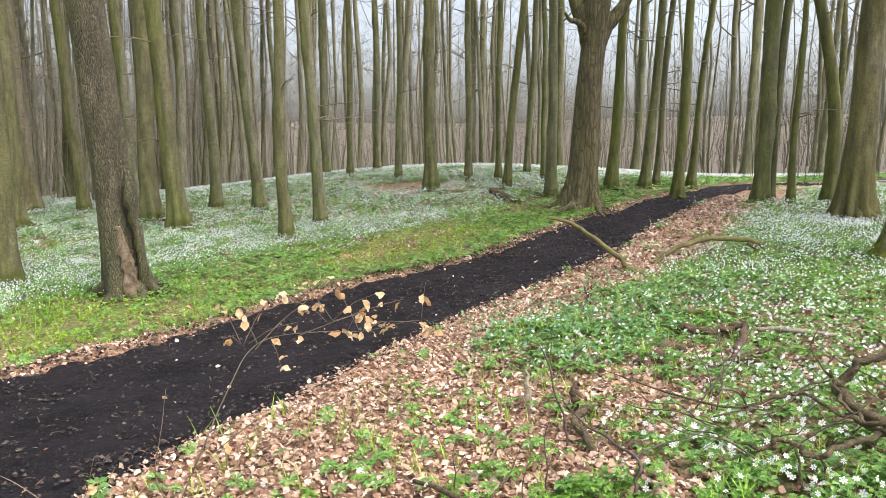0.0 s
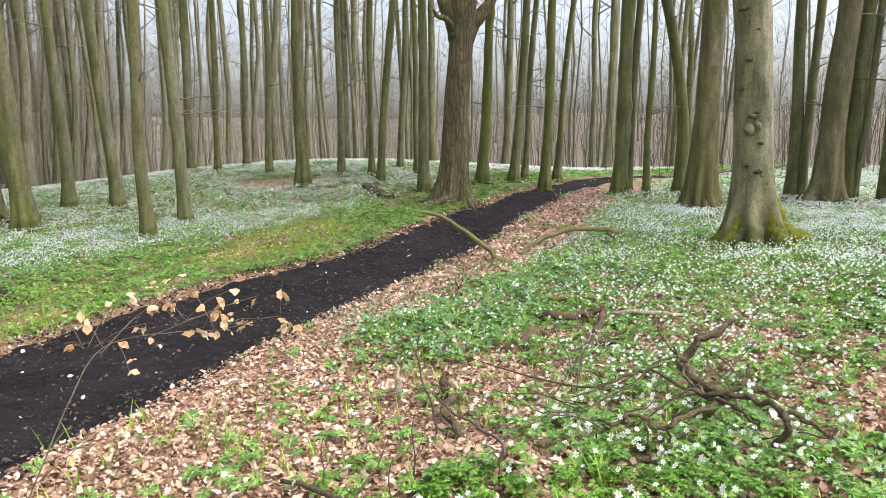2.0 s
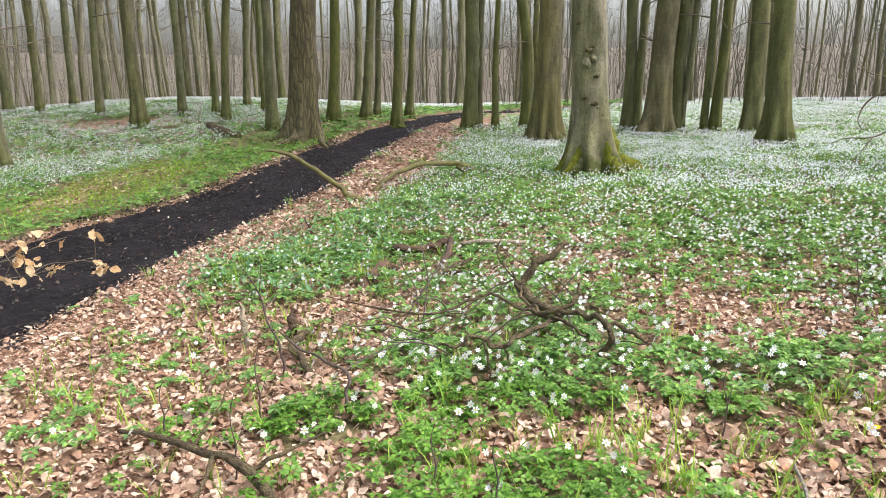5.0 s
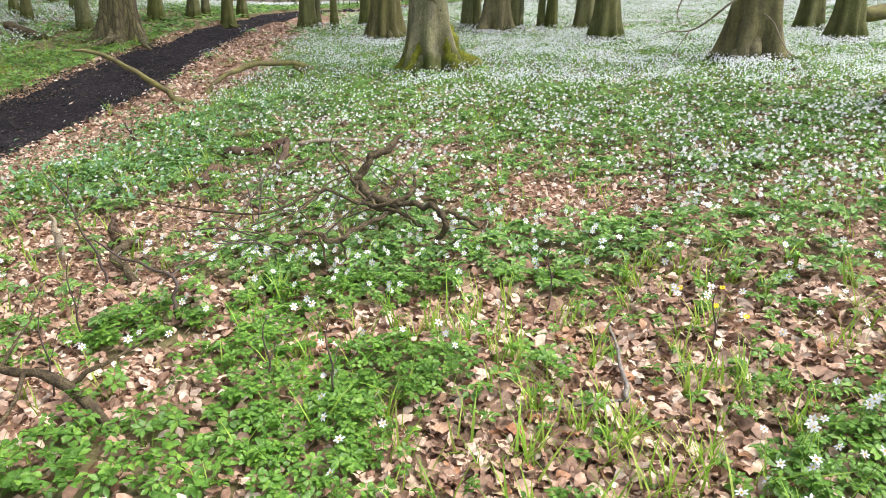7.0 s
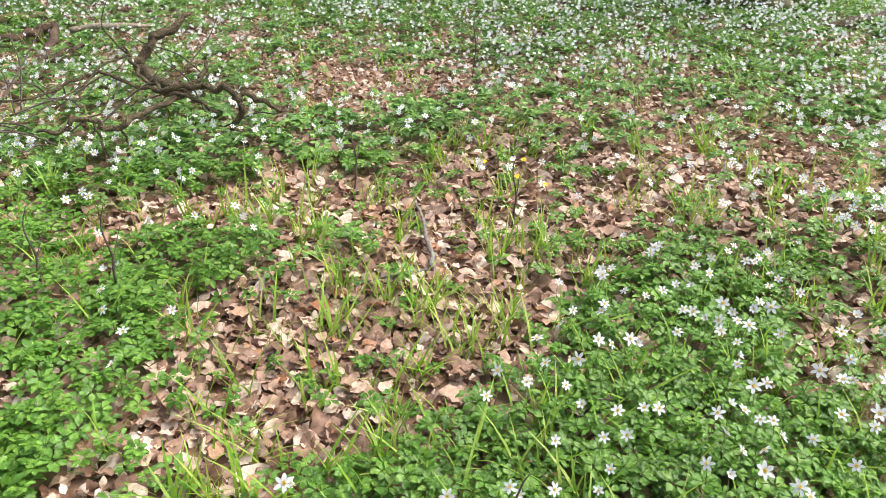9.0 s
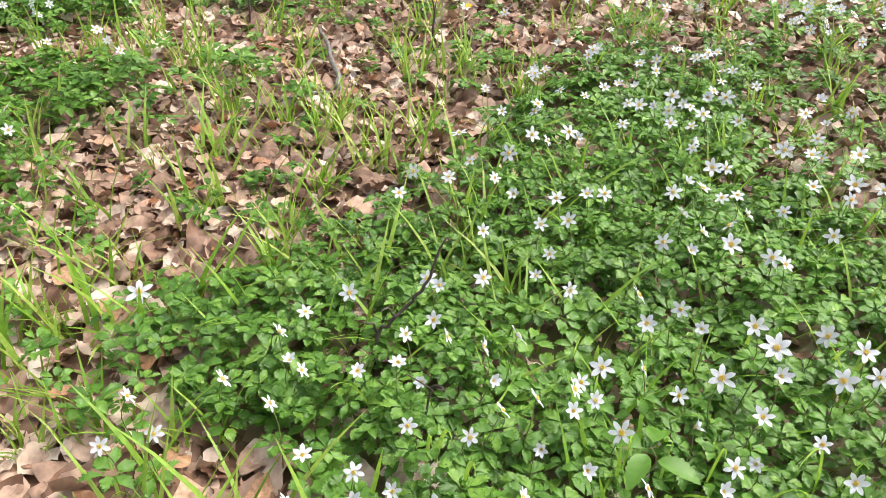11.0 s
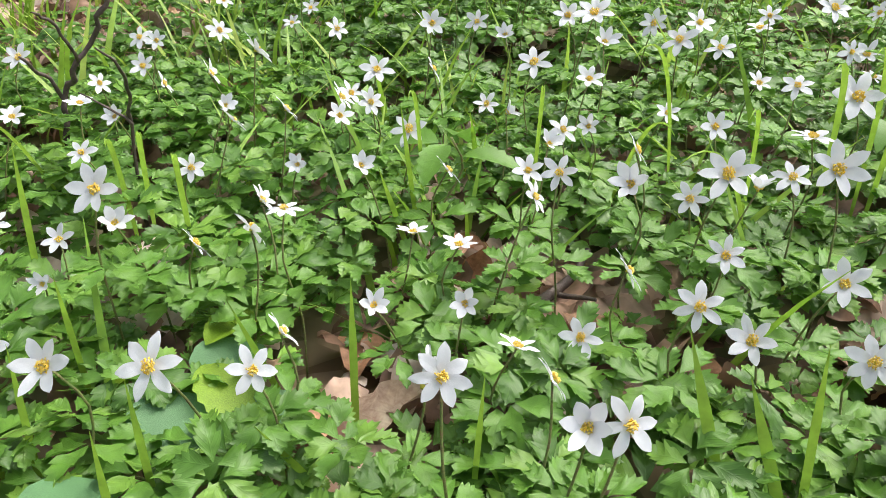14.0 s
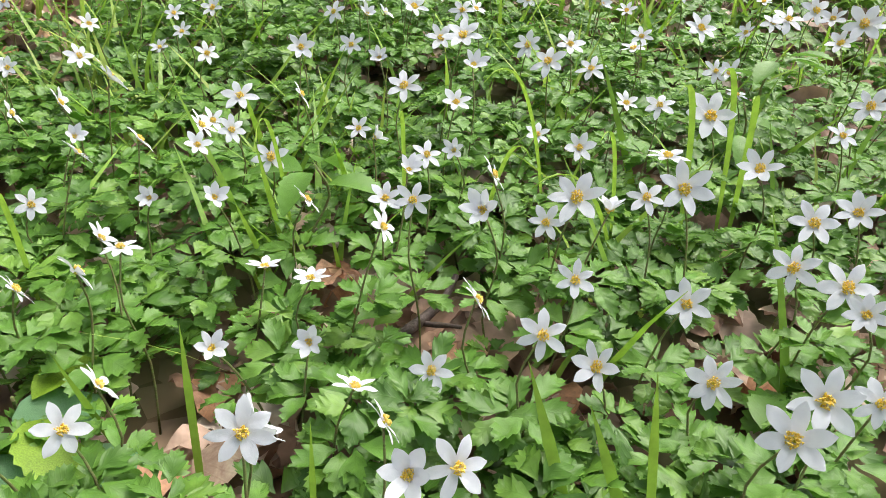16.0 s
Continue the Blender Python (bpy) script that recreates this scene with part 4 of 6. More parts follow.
def cut_leaf(seed, detail=2):
    """One leaf of the wood anemone: three broad leaflets with cut and toothed tips on a short stalk."""
    rnd = random.Random(seed)
    pairs = []
    for a, ln in ((-68, 0.86), (0, 1.0), (68, 0.86)):
        wide = rnd.uniform(0.85, 1.15)
        if detail == 2:
            w = [0.012, 0.07, 0.17, 0.245, 0.285, 0.2, 0.225, 0.145, 0.135, 0.075, 0.0]
            teeth = [0.0, 0.13, 0.3, 0.47, 0.65, 0.62, 0.83, 0.79, 0.94, 0.9, 1.0]
        elif detail == 1.5:
            w, teeth = [0.013, 0.17, 0.29, 0.2, 0.15, 0.0], [0.0, 0.28, 0.62, 0.66, 0.88, 1.0]
        else:
            c, s, k = math.cos(radians(a)), math.sin(radians(a)), rnd.uniform(0.28, 0.36)
            kite = np.array([(0, 0, 0), (0.6, -k, 0.06), (1, 0, -rnd.uniform(0.1, 0.3)), (0.6, k, 0.06)]) * ln
            pairs.append((np.column_stack([0.22 + c * kite[:, 0] - s * kite[:, 1], s * kite[:, 0] + c * kite[:, 1], kite[:, 2]]), np.array([(0, 1, 2), (0, 2, 3)])))
            continue
        q = blade_shape([k * wide for k in w], 0.16, rnd.uniform(0.05, 0.4), ln * rnd.uniform(0.9, 1.1), 0.0, 1.0, teeth)
        x, y = q[0][:, 0].copy(), q[0][:, 1].copy()
        # the outer half of a side leaflet bulges into a lobe of its own
        y *= np.where(np.sign(y) == np.sign(a), 1.3 - 0.35 * np.clip((x - 0.6) / 0.4, 0, 1), 1.0)
        y += rnd.uniform(-0.1, 0.1) * x * x
        q[0][:, 2] += 0.035 * np.sin(x * 9 + np.abs(y) * 8 + seed) - 0.45 * y * y * rnd.uniform(0.2, 1.0)
        turn = radians(a + rnd.uniform(-9, 9))
        q[0][:, 0], q[0][:, 1] = 0.16 + math.cos(turn) * (x + 0.1) - math.sin(turn) * y, math.sin(turn) * (x + 0.1) + math.cos(turn) * y
        pairs.append(q)
    return joined(pairs)


def whorl(seed, detail=2):
    """Three leaves round the top of a stalk, span about 2."""
    rnd = random.Random(seed)
    pairs = []
    for i in range(3):
        leaf = cut_leaf(seed * 7 + i, detail) if detail else (np.array([(0.15, 0, 0), (0.7, -0.62, 0.05), (1.15, 0, -0.2), (0.7, 0.62, 0.05)]), np.array([(0, 1, 2), (0, 2, 3)]))
        m = pose(0, 0, 0, rnd.uniform(-14, 14), rnd.uniform(-22, 8), i * 120 + rnd.uniform(-18, 18))
        pairs.append(moved(leaf, m))
    return joined(pairs)


def petal_shape(seed=0):
    """An oval petal along x, hollowed and lightly grooved."""
    v, f = [], []
    ws = (0.09, 0.135, 0.17, 0.195, 0.208, 0.208, 0.192, 0.145, 0.055)
    n = len(ws)
    for i, w in enumerate(ws):
        t = i / (n - 1)
        for k in (-1, -0.5, 0, 0.5, 1):
            y = w * k
            v.append((0.08 + t * 0.92 - 0.05 * k * k * t, y, 0.2 * t - 0.2 * t * t + 1.1 * y * y * (1 - 0.6 * t) + (0.012 if k in (-0.5, 0.5) else 0) + 0.01 * math.sin(9 * t + 3 * k + seed)))
    for i in range(n - 1):
        for k in range(4):
            a = i * 5 + k
            f += [(a, a + 5, a + 6), (a, a + 6, a + 1)]
    return np.array(v), np.array(f)


def stamens(seed):
    rnd = random.Random(seed)
    pairs = []
    for i in range(46):
        a, t = i * 2.4, rnd.uniform(0.2, 1.0)
        d = Vector((math.cos(a) * t * 0.95, math.sin(a) * t * 0.95, 1.0 - 0.35 * t)).normalized() * rnd.uniform(0.16, 0.29)
        w = 0.052
        o = np.array(d)
        pairs.append((np.array([(0, 0, 0), tuple(o + (0.008, 0, 0)), tuple(o - (0.008, 0, 0))]), np.array([(0, 1, 2)])))
        pairs.append((o + w * np.array([(1, 0, 0), (-0.5, 0.8, 0), (-0.5, -0.8, 0), (0, 0, 1.1), (0, 0, -1.1)]), np.array([(0, 1, 3), (1, 2, 3), (2, 0, 3), (1, 0, 4), (2, 1, 4), (0, 2, 4)])))
    return joined(pairs)


def star(points=6, detail=1):
    """A far blossom: petals as kites round a middle."""
    pairs = []
    for i in range(points):
        a = 2 * np.pi * i / points
        c, s = math.cos(a), math.sin(a)
        kite = np.array([(0.08, 0, 0), (0.6, -0.27, 0.08), (1.0, 0, 0.06), (0.6, 0.27, 0.08)])
        kite = np.column_stack([c * kite[:, 0] - s * kite[:, 1], s * kite[:, 0] + c * kite[:, 1], kite[:, 2]])
        pairs.append((kite, np.array([(0, 1, 2), (0, 2, 3)])))
    return joined(pairs)


def dry_leaf(seed, detail=1):
    """A curled, pointed oval leaf, length about 1."""
    rnd = random.Random(seed)
    if detail == 0:
        v = np.array([(-0.5, 0, 0), (-0.12, 0.3, 0), (0.24, 0.25, 0), (0.5, 0, 0), (0.2, -0.29, 0), (-0.16, -0.27, 0)])
        v[:, 2] = [rnd.uniform(-0.2, 0.2) for _ in v]
        v = np.column_stack([v, np.sign(v[:, 1]), v[:, 0] + 0.5])
        return v, np.array([(0, 4, 1), (1, 4, 3), (1, 3, 2), (0, 5, 4)])
    w = {1: [0.04, 0.24, 0.32, 0.25, 0.03], 2: [0.015, 0.12, 0.21, 0.275, 0.31, 0.31, 0.28, 0.215, 0.12, 0.015]}[detail]
    v, f = blade_shape(w, 0.0, 0.0)
    curl, twist, cup = rnd.uniform(-0.7, 0.7), rnd.uniform(-0.9, 0.9), rnd.uniform(-1.0, 1.0)
    x, y = v[:, 0] - 0.5, v[:, 1]
    z = curl * x * x + twist * x * y * 1.2 + cup * y * y + 0.06 * np.sin(x * 11 + y * 9 + seed) + 0.03 * np.sin(y * 23 + x * 5 + seed) + (0.035 * np.sin(x * 27 + np.abs(y) * 14) if detail == 2 else 0)
    return np.column_stack([x, y * (1 + 0.07 * np.sin(x * 17 + seed) + 0.1 * np.sign(y) * np.sin(x * 7 + seed * 2)), z, v[:, 3], v[:, 4]]), f


def grass_blade(seed, rows=5):
    rnd = random.Random(seed)
    out, bend = rnd.uniform(0.05, 0.4), rnd.uniform(0.1, 0.6)
    v, f = [], []
    for i in range(rows):
        t = i / (rows - 1)
        w = 0.023 * (1 - t ** 2) + 0.0015
        x, z = out * t + bend * t * t, t - 0.4 * bend * t * t
        v += [(x, -w, z), (x, w, z)]
    for i in range(rows - 1):
        a = 2 * i
        f += [(a, a + 1, a + 3), (a, a + 3, a + 2)]
    return np.array(v), np.array(f)


# ---- single anemones of the nearest patch ----
STEM_MESH = [tri_mesh("stem", *tube_arrays([(0, 0, 0), (0.006 * i, 0.004, 0.4), (0.005, 0.006 * i, 0.75), (0, 0, 1.0)], [0.0010, 0.0009, 0.0008, 0.0007], 5, 3), STALK, True) for i in (-1, 1)]
LEAF_MESH = [tri_mesh("leaf", *cut_leaf(60 + i), ANEMONE_LEAF, True) for i in range(6)]
PETAL_MESH = [tri_mesh("petal", *petal_shape(i * 2.1), PETAL, True) for i in range(3)]
STAMEN_MESH = [tri_mesh("flower_heart", *stamens(i), STAMEN) for i in range(3)]
HEART = joined([(0.09 * np.array([(1, 0, 0), (0, 1, 0), (-1, 0, 0), (0, -1, 0), (0, 0, 1.3), (0, 0, -1)]), np.array([(0, 1, 4), (1, 2, 4), (2, 3, 4), (3, 0, 4), (1, 0, 5), (2, 1, 5), (3, 2, 5), (0, 3, 5)]))])
HEART_MESH = tri_mesh("blossom", *HEART, HEART_GREEN, True)


def child(name, mesh, parent, m):
    ob = new(name, mesh)
    ob.parent = parent
    ob.matrix_local = m
    return ob


def anemone(x, y, height, width, tilt, heading, seed):
    """A wood anemone: stem, three cut leaves part way up and one blossom."""
    rnd = random.Random(seed)
    z = float(ground_z(np.array([x]), np.array([y]))[0])
    top = Vector((x, y, float(land(x, y)) + height))
    foot = Vector((x + rnd.uniform(-0.03, 0.03), y + rnd.uniform(-0.03, 0.03), z - 0.004))
    ob = tagged(new("wood_anemone"), "white wood anemone with yellow stamens above cut green leaves", "flower", group="wood anemones in the patch")
    ob.matrix_world = Matrix.Translation(foot)
    up = top - foot
    turn = up.to_track_quat("Z", "X").to_matrix().to_4x4()
    child("stem", STEM_MESH[seed % 2], ob, turn @ Matrix.Diagonal((1, 1, up.length, 1)))
    share = rnd.uniform(0.5, 0.68)
    size, a0 = rnd.uniform(0.022, 0.03), rnd.uniform(0, 360)
    for i in range(3):
        child("leaf", LEAF_MESH[(seed + i) % 6], ob, Matrix.Translation(up * share) @ pose(0, 0, 0, rnd.uniform(-14, 14), rnd.uniform(-24, 6), a0 + i * 120 + rnd.uniform(-15, 15)) @ Matrix.Scale(size, 4))
    face = Matrix.Translation(up) @ pose(0, 0, 0, 0, 0, heading) @ pose(0, 0, 0, 0, tilt, 0) @ pose(0, 0, 0, 0, 0, rnd.uniform(0, 60)) @ Matrix.Scale(width / 1780.0, 4)
    b = child("blossom", HEART_MESH, ob, face)
    count = 6 if rnd.random() < 0.88 else 7
    shut = rnd.uniform(-22, 2) if rnd.random() < 0.85 else -45
    for i in range(count):
        child("petal", PETAL_MESH[(seed + i) % 3], b, pose(0, 0, 0, 0, 0, i * 360 / count + rnd.uniform(-5, 5)) @ pose(0, 0, 0, rnd.uniform(-9, 9), shut + rnd.uniform(-7, 7), 0) @ Matrix.Diagonal((rnd.uniform(0.9, 1.06), rnd.uniform(0.85, 1.12), 1, 1)))
    child("flower_heart", STAMEN_MESH[seed % 3], b, Matrix.Identity(4))
    return ob
# blossoms of the nearest patch: x, y, height of the blossom above the ground, width in mm, tilt, heading
ANEMONES_A = (
    (0.962, 0.480, 0.143, 33, 46, 177),
    (0.980, 0.463, 0.134, 30, 54, 218),
    (0.962, 0.563, 0.140, 40, 60, 328),
    (0.997, 0.505, 0.133, 26, 63, 310),
    (0.934, 0.543, 0.178, 26, 57, 211),
    (1.026, 0.532, 0.122, 26, 25, 352),
    (1.087, 0.505, 0.090, 26, 46, 180),
    (0.960, 0.666, 0.118, 28, 53, 238),
    (1.038, 0.311, 0.138, 35, 54, 151),
    (1.091, 0.406, 0.114, 30, 47, 149),
    (0.982, 0.660, 0.129, 26, 60, 319),
    (1.070, 0.579, 0.109, 26, 55, 198),
    (1.097, 0.341, 0.114, 30, 53, 159),
    (1.070, 0.293, 0.138, 36, 49, 174),
    (1.087, 0.440, 0.133, 29, 57, 193),
    (1.049, 0.635, 0.106, 26, 39, 233),
)
ANEMONES_B = (
    (1.116, 0.486, 0.127, 28, 62, 297),
    (1.086, 0.261, 0.130, 26, 44, 167),
    (1.131, 0.606, 0.108, 26, 3, 26),
    (1.143, 0.359, 0.132, 30, 52, 164),
    (1.153, 0.429, 0.129, 26, 50, 192),
    (1.140, 0.646, 0.104, 26, 6, 31),
    (1.154, 0.257, 0.138, 26, 50, 146),
    (1.039, 0.764, 0.129, 26, 59, 325),
    (1.051, 0.725, 0.142, 29, 65, 339),
    (1.138, 0.557, 0.154, 26, 56, 277),
    (1.184, 0.498, 0.151, 36, 52, 167),
    (1.180, 0.264, 0.138, 35, 45, 177),
    (1.098, 0.730, 0.130, 26, 7, 42),
    (1.219, 0.458, 0.130, 26, 57, 182),
    (1.194, 0.293, 0.138, 32, 50, 151),
    (1.116, 0.763, 0.121, 26, 56, 304),
)
ANEMONES_C = (
    (1.188, 0.551, 0.149, 27, 53, 194),
    (1.196, 0.437, 0.164, 38, 43, 162),
    (1.210, 0.580, 0.134, 26, 38, 205),
    (1.215, 0.415, 0.147, 28, 12, 0),
    (1.217, 0.649, 0.118, 26, 52, 311),
    (1.198, 0.720, 0.118, 29, 45, 234),
    (1.260, 0.272, 0.138, 35, 45, 178),
    (1.269, 0.389, 0.135, 28, 40, 174),
    (1.205, 0.785, 0.104, 26, 56, 191),
    (1.239, 0.367, 0.161, 39, 58, 195),
    (1.237, 0.504, 0.152, 28, 58, 282),
    (1.247, 0.574, 0.140, 28, 33, 227),
    (1.167, 0.871, 0.104, 26, 57, 235),
    (1.296, 0.573, 0.132, 26, 36, 207),
    (1.323, 0.555, 0.127, 27, 58, 173),
    (1.286, 0.237, 0.138, 32, 44, 149),
)
ANEMONES_D = (
    (1.337, 0.302, 0.139, 36, 40, 150),
    (1.367, 0.451, 0.125, 30, 53, 205),
    (1.329, 0.376, 0.143, 34, 3, 356),
    (1.338, 0.637, 0.121, 27, 58, 306),
    (1.266, 0.776, 0.126, 26, 37, 230),
    (1.421, 0.496, 0.109, 26, 35, 202),
    (1.405, 0.678, 0.098, 26, 41, 193),
    (1.200, 0.846, 0.138, 27, 50, 330),
    (1.297, 0.760, 0.130, 27, 56, 238),
    (1.251, 0.824, 0.131, 30, 55, 317),
    (1.297, 0.792, 0.130, 31, 50, 291),
    (1.250, 0.892, 0.125, 26, 51, 244),
    (1.318, 0.792, 0.126, 26, 37, 240),
    (1.379, 0.570, 0.148, 29, 32, 204),
    (1.387, 0.345, 0.160, 44, 48, 199),
    (1.383, 0.731, 0.136, 27, 62, 300),
)
ANEMONES_E = (
    (1.344, 0.775, 0.143, 33, 41, 199),
    (1.430, 0.225, 0.140, 27, 41, 190),
    (1.423, 0.635, 0.141, 37, 36, 172),
    (1.462, 0.384, 0.137, 30, 34, 168),
    (1.504, 0.417, 0.120, 27, 33, 207),
    (1.290, 1.000, 0.118, 26, 65, 303),
    (1.283, 0.932, 0.140, 29, 61, 301),
    (1.311, 0.894, 0.159, 38, 59, 325),
    (1.508, 0.187, 0.142, 39, 46, 152),
    (1.451, 0.572, 0.160, 35, 39, 217),
    (1.562, 0.460, 0.133, 32, 37, 166),
    (1.510, 0.693, 0.137, 31, 44, 185),
    (1.770, 0.236, 0.154, 41, 37, 197),
    (1.495, 0.501, 0.158, 36, 48, 164),
    (1.583, 0.196, 0.200, 42, 55, 153),
    (1.633, 0.323, 0.123, 28, 58, 196),
)
ANEMONES_F = (
    (1.483, 0.898, 0.130, 29, 53, 240),
    (1.537, 0.805, 0.130, 36, 50, 300),
    (1.526, 0.733, 0.144, 28, 55, 179),
    (1.476, 0.589, 0.181, 40, 32, 176),
    (1.597, 0.539, 0.142, 33, 53, 167),
    (1.442, 0.757, 0.163, 31, 57, 214),
    (1.534, 0.629, 0.159, 33, 46, 200),
    (1.428, 1.028, 0.130, 30, 51, 247),
    (1.577, 0.489, 0.153, 34, 32, 207),
    (1.721, 0.412, 0.130, 28, 46, 190),
    (1.740, 0.341, 0.141, 41, 40, 203),
    (1.852, 0.165, 0.140, 36, 41, 147),
    (1.892, 0.182, 0.140, 44, 50, 196),
    (1.073, 1.446, 0.130, 40, 42, 238),
    (1.139, 1.199, 0.130, 30, 47, 331),
    (1.196, 1.200, 0.130, 24, 30, 234),
)
ANEMONES_G = (
    (1.106, 1.142, 0.130, 26, 8, 236),
    (1.103, 1.116, 0.130, 26, 58, 298),
    (1.026, 1.191, 0.130, 30, 53, 328),
    (1.035, 1.105, 0.130, 25, 46, 314),
    (0.930, 1.269, 0.130, 27, 56, 329),
    (0.862, 1.223, 0.130, 25, 48, 231),
    (0.914, 1.185, 0.130, 24, 36, 223),
    (1.001, 1.009, 0.130, 27, 8, 237),
    (0.941, 0.976, 0.130, 28, 53, 338),
    (0.909, 0.954, 0.130, 30, 54, 333),
    (0.920, 0.913, 0.130, 28, 51, 329),
    (1.036, 0.956, 0.103, 26, 33, 217),
    (1.009, 0.935, 0.097, 30, 47, 249),
    (1.049, 0.904, 0.094, 24, 41, 199),
    (1.113, 0.933, 0.132, 24, 37, 205),
    (1.038, 0.831, 0.130, 29, 37, 244),
)
ANEMONES_H = (
    (1.010, 0.882, 0.085, 24, 52, 198),
    (1.149, 1.051, 0.130, 24, 31, 224),
    (1.194, 1.015, 0.130, 26, 8, 225),
    (1.189, 0.968, 0.127, 25, 53, 195),
    (1.298, 1.029, 0.130, 28, 45, 194),
    (1.252, 1.048, 0.125, 24, 44, 251),
    (1.485, 0.960, 0.130, 24, 35, 175),
    (1.716, 1.051, 0.130, 33, 32, 211),
    (1.765, 1.011, 0.130, 30, 30, 176),
    (1.787, 0.985, 0.130, 32, 42, 233),
    (1.621, 1.030, 0.130, 27, 41, 202),
    (1.662, 0.995, 0.130, 33, 46, 178),
    (1.550, 0.972, 0.130, 25, 44, 186),
    (1.541, 1.104, 0.130, 27, 45, 247),
    (1.553, 1.306, 0.130, 29, 31, 226),
    (1.681, 1.124, 0.130, 33, 45, 187),
)
ANEMONES_I = (
    (1.711, 1.189, 0.130, 26, 37, 248),
    (1.817, 1.221, 0.130, 39, 55, 186),
    (1.920, 1.227, 0.130, 37, 48, 242),
    (2.110, 0.601, 0.130, 40, 36, 192),
    (1.907, 0.797, 0.130, 27, 31, 184),
    (2.012, 0.852, 0.130, 40, 47, 201),
    (1.700, 0.829, 0.130, 31, 49, 169),
    (1.760, 0.732, 0.130, 40, 39, 218),
    (1.766, 0.662, 0.130, 36, 45, 185),
    (1.702, 0.782, 0.130, 31, 40, 230),
    (1.270, 1.176, 0.130, 33, 44, 195),
    (1.371, 1.073, 0.130, 25, 50, 208),
    (1.373, 1.099, 0.130, 29, 41, 201),
    (2.209, 1.099, 0.130, 36, 41, 189),
    (2.250, 0.958, 0.130, 40, 32, 205),
    (2.491, 0.757, 0.130, 40, 33, 208),
)
ANEMONES_J = (
    (2.250, 0.620, 0.130, 40, 31, 204),
    (2.179, 0.754, 0.130, 40, 50, 190),
    (2.379, 0.946, 0.130, 40, 48, 177),
    (2.307, 1.056, 0.130, 40, 48, 194),
    (1.979, 1.166, 0.130, 40, 36, 240),
    (1.660, 1.265, 0.130, 30, 40, 209),
    (1.277, 0.710, 0.119, 34, 48, 190),
    (1.013, 0.811, 0.174, 34, 48, 190),
    (0.910, 0.759, 0.133, 34, 48, 190),
    (0.928, 0.705, 0.135, 34, 48, 190),
    (0.932, 0.843, 0.099, 34, 48, 190),
)
ANEMONES = ANEMONES_A + ANEMONES_B + ANEMONES_C + ANEMONES_D + ANEMONES_E + ANEMONES_F + ANEMONES_G + ANEMONES_H + ANEMONES_I + ANEMONES_J
for i, row in enumerate(ANEMONES):
    anemone(*row, i)

# ---- carpets of plants ----
HERE = (0.5, 0.6)


def places(count, r0, r1, a0=-42, a1=114, seed=1):
    """Even random points of the ground in a ring section round the camera's stand."""
    q = np.random.default_rng(seed)
    r = np.sqrt(q.uniform(r0 * r0, r1 * r1, count))
    a = np.radians(q.uniform(a0, a1, count))
    return HERE[0] + r * np.sin(a), HERE[1] + r * np.cos(a), q


def keep(x, y, chance, q):
    ok = q.random(len(x)) < chance
    return x[ok], y[ok]


def upon(x, y, h):
    return np.column_stack([x, y, ground_z(x, y) + h])


def ring_area(r0, r1, a0=-42, a1=114):
    return math.pi * (r1 * r1 - r0 * r0) * (a1 - a0) / 360


def foliage(r0, r1, density, detail, size, seed, power=1.0, a0=-42, a1=114):
    x, y, q = places(int(ring_area(r0, r1, a0, a1) * density), r0, r1, a0, a1, seed)
    g, b, yo = cover(x, y)
    x, y = keep(x, y, g ** power * (1 - 0.95 * yo), q)
    n = len(x)
    pairs = []
    which = q.integers(0, 5, n)
    for i in range(5):
        m = which == i
        k = int(m.sum())
        if not k:
            continue
        s = q.uniform(0.75, 1.2, k) * size
        tilt = turns(q.uniform(0, 6.28, k), q.normal(0, 0.2, k), q.normal(0, 0.2, k), s)
        lump = 0.7 + 0.6 * value_noise(x[m], y[m], 0.3, 31)
        pairs.append(spread(whorl(100 + i, detail), upon(x[m], y[m], q.uniform(0.03, 0.085, k) * lump), tilt))
    return joined(pairs)


def blossoms(r0, r1, density, size, seed, a0=-42, a1=114, yellow=False):
    x, y, q = places(int(ring_area(r0, r1, a0, a1) * density), r0, r1, a0, a1, seed)
    g, b, yo = cover(x, y)
    x, y = keep(x, y, b * np.clip(2.2 * value_noise(x, y, 0.25, 77) - 0.1, 0.1, 1.3), q)
    n = len(x)
    # blossoms lean towards the open light over the track
    m = turns(q.normal(3.6, 0.9, n), np.abs(q.normal(0.8, 0.3, n)), None, q.uniform(0.8, 1.2, n) * size)
    p = upon(x, y, q.uniform(0.09, 0.16, n))
    return spread(star(6) if r1 < 9 else (np.array([(1, 0, 0.05), (0, 0.75, 0), (-1, 0, 0.05), (0, -0.75, 0)]), np.array([(0, 1, 2), (0, 2, 3)])), p, m), p, m


# more single anemones further into the patch
x, y, q = places(900, 0.85, 2.7, 18, 125, 71)
x, y = keep(x, y, np.where((np.hypot(x - 1.1, y - 0.5) < 0.55) | (np.hypot(x - 1.3, y - 0.9) < 0.5), 0.0, 1.0) * np.clip(0.3 * cover(x, y)[0] ** 1.5 + 0.35 * blob(x, y, 2.2, 1.0, 0.75, 0.45), 0, 1), q)
for i in range(min(len(x), 170)):
    anemone(float(x[i]), float(y[i]), q.uniform(0.1, 0.16), q.uniform(26, 36), q.uniform(15, 60), q.normal(200, 60), 300 + i)
near_leaves = joined([foliage(0.15, 1.6, 1150, 2, 0.0265, 11, 1.0, 8, 150), foliage(1.6, 3.0, 680, 1.5, 0.031, 17, 1.1, 12, 120), foliage(0.8, 3.4, 380, 1.5, 0.034, 12, 1.1, -42, 12)])
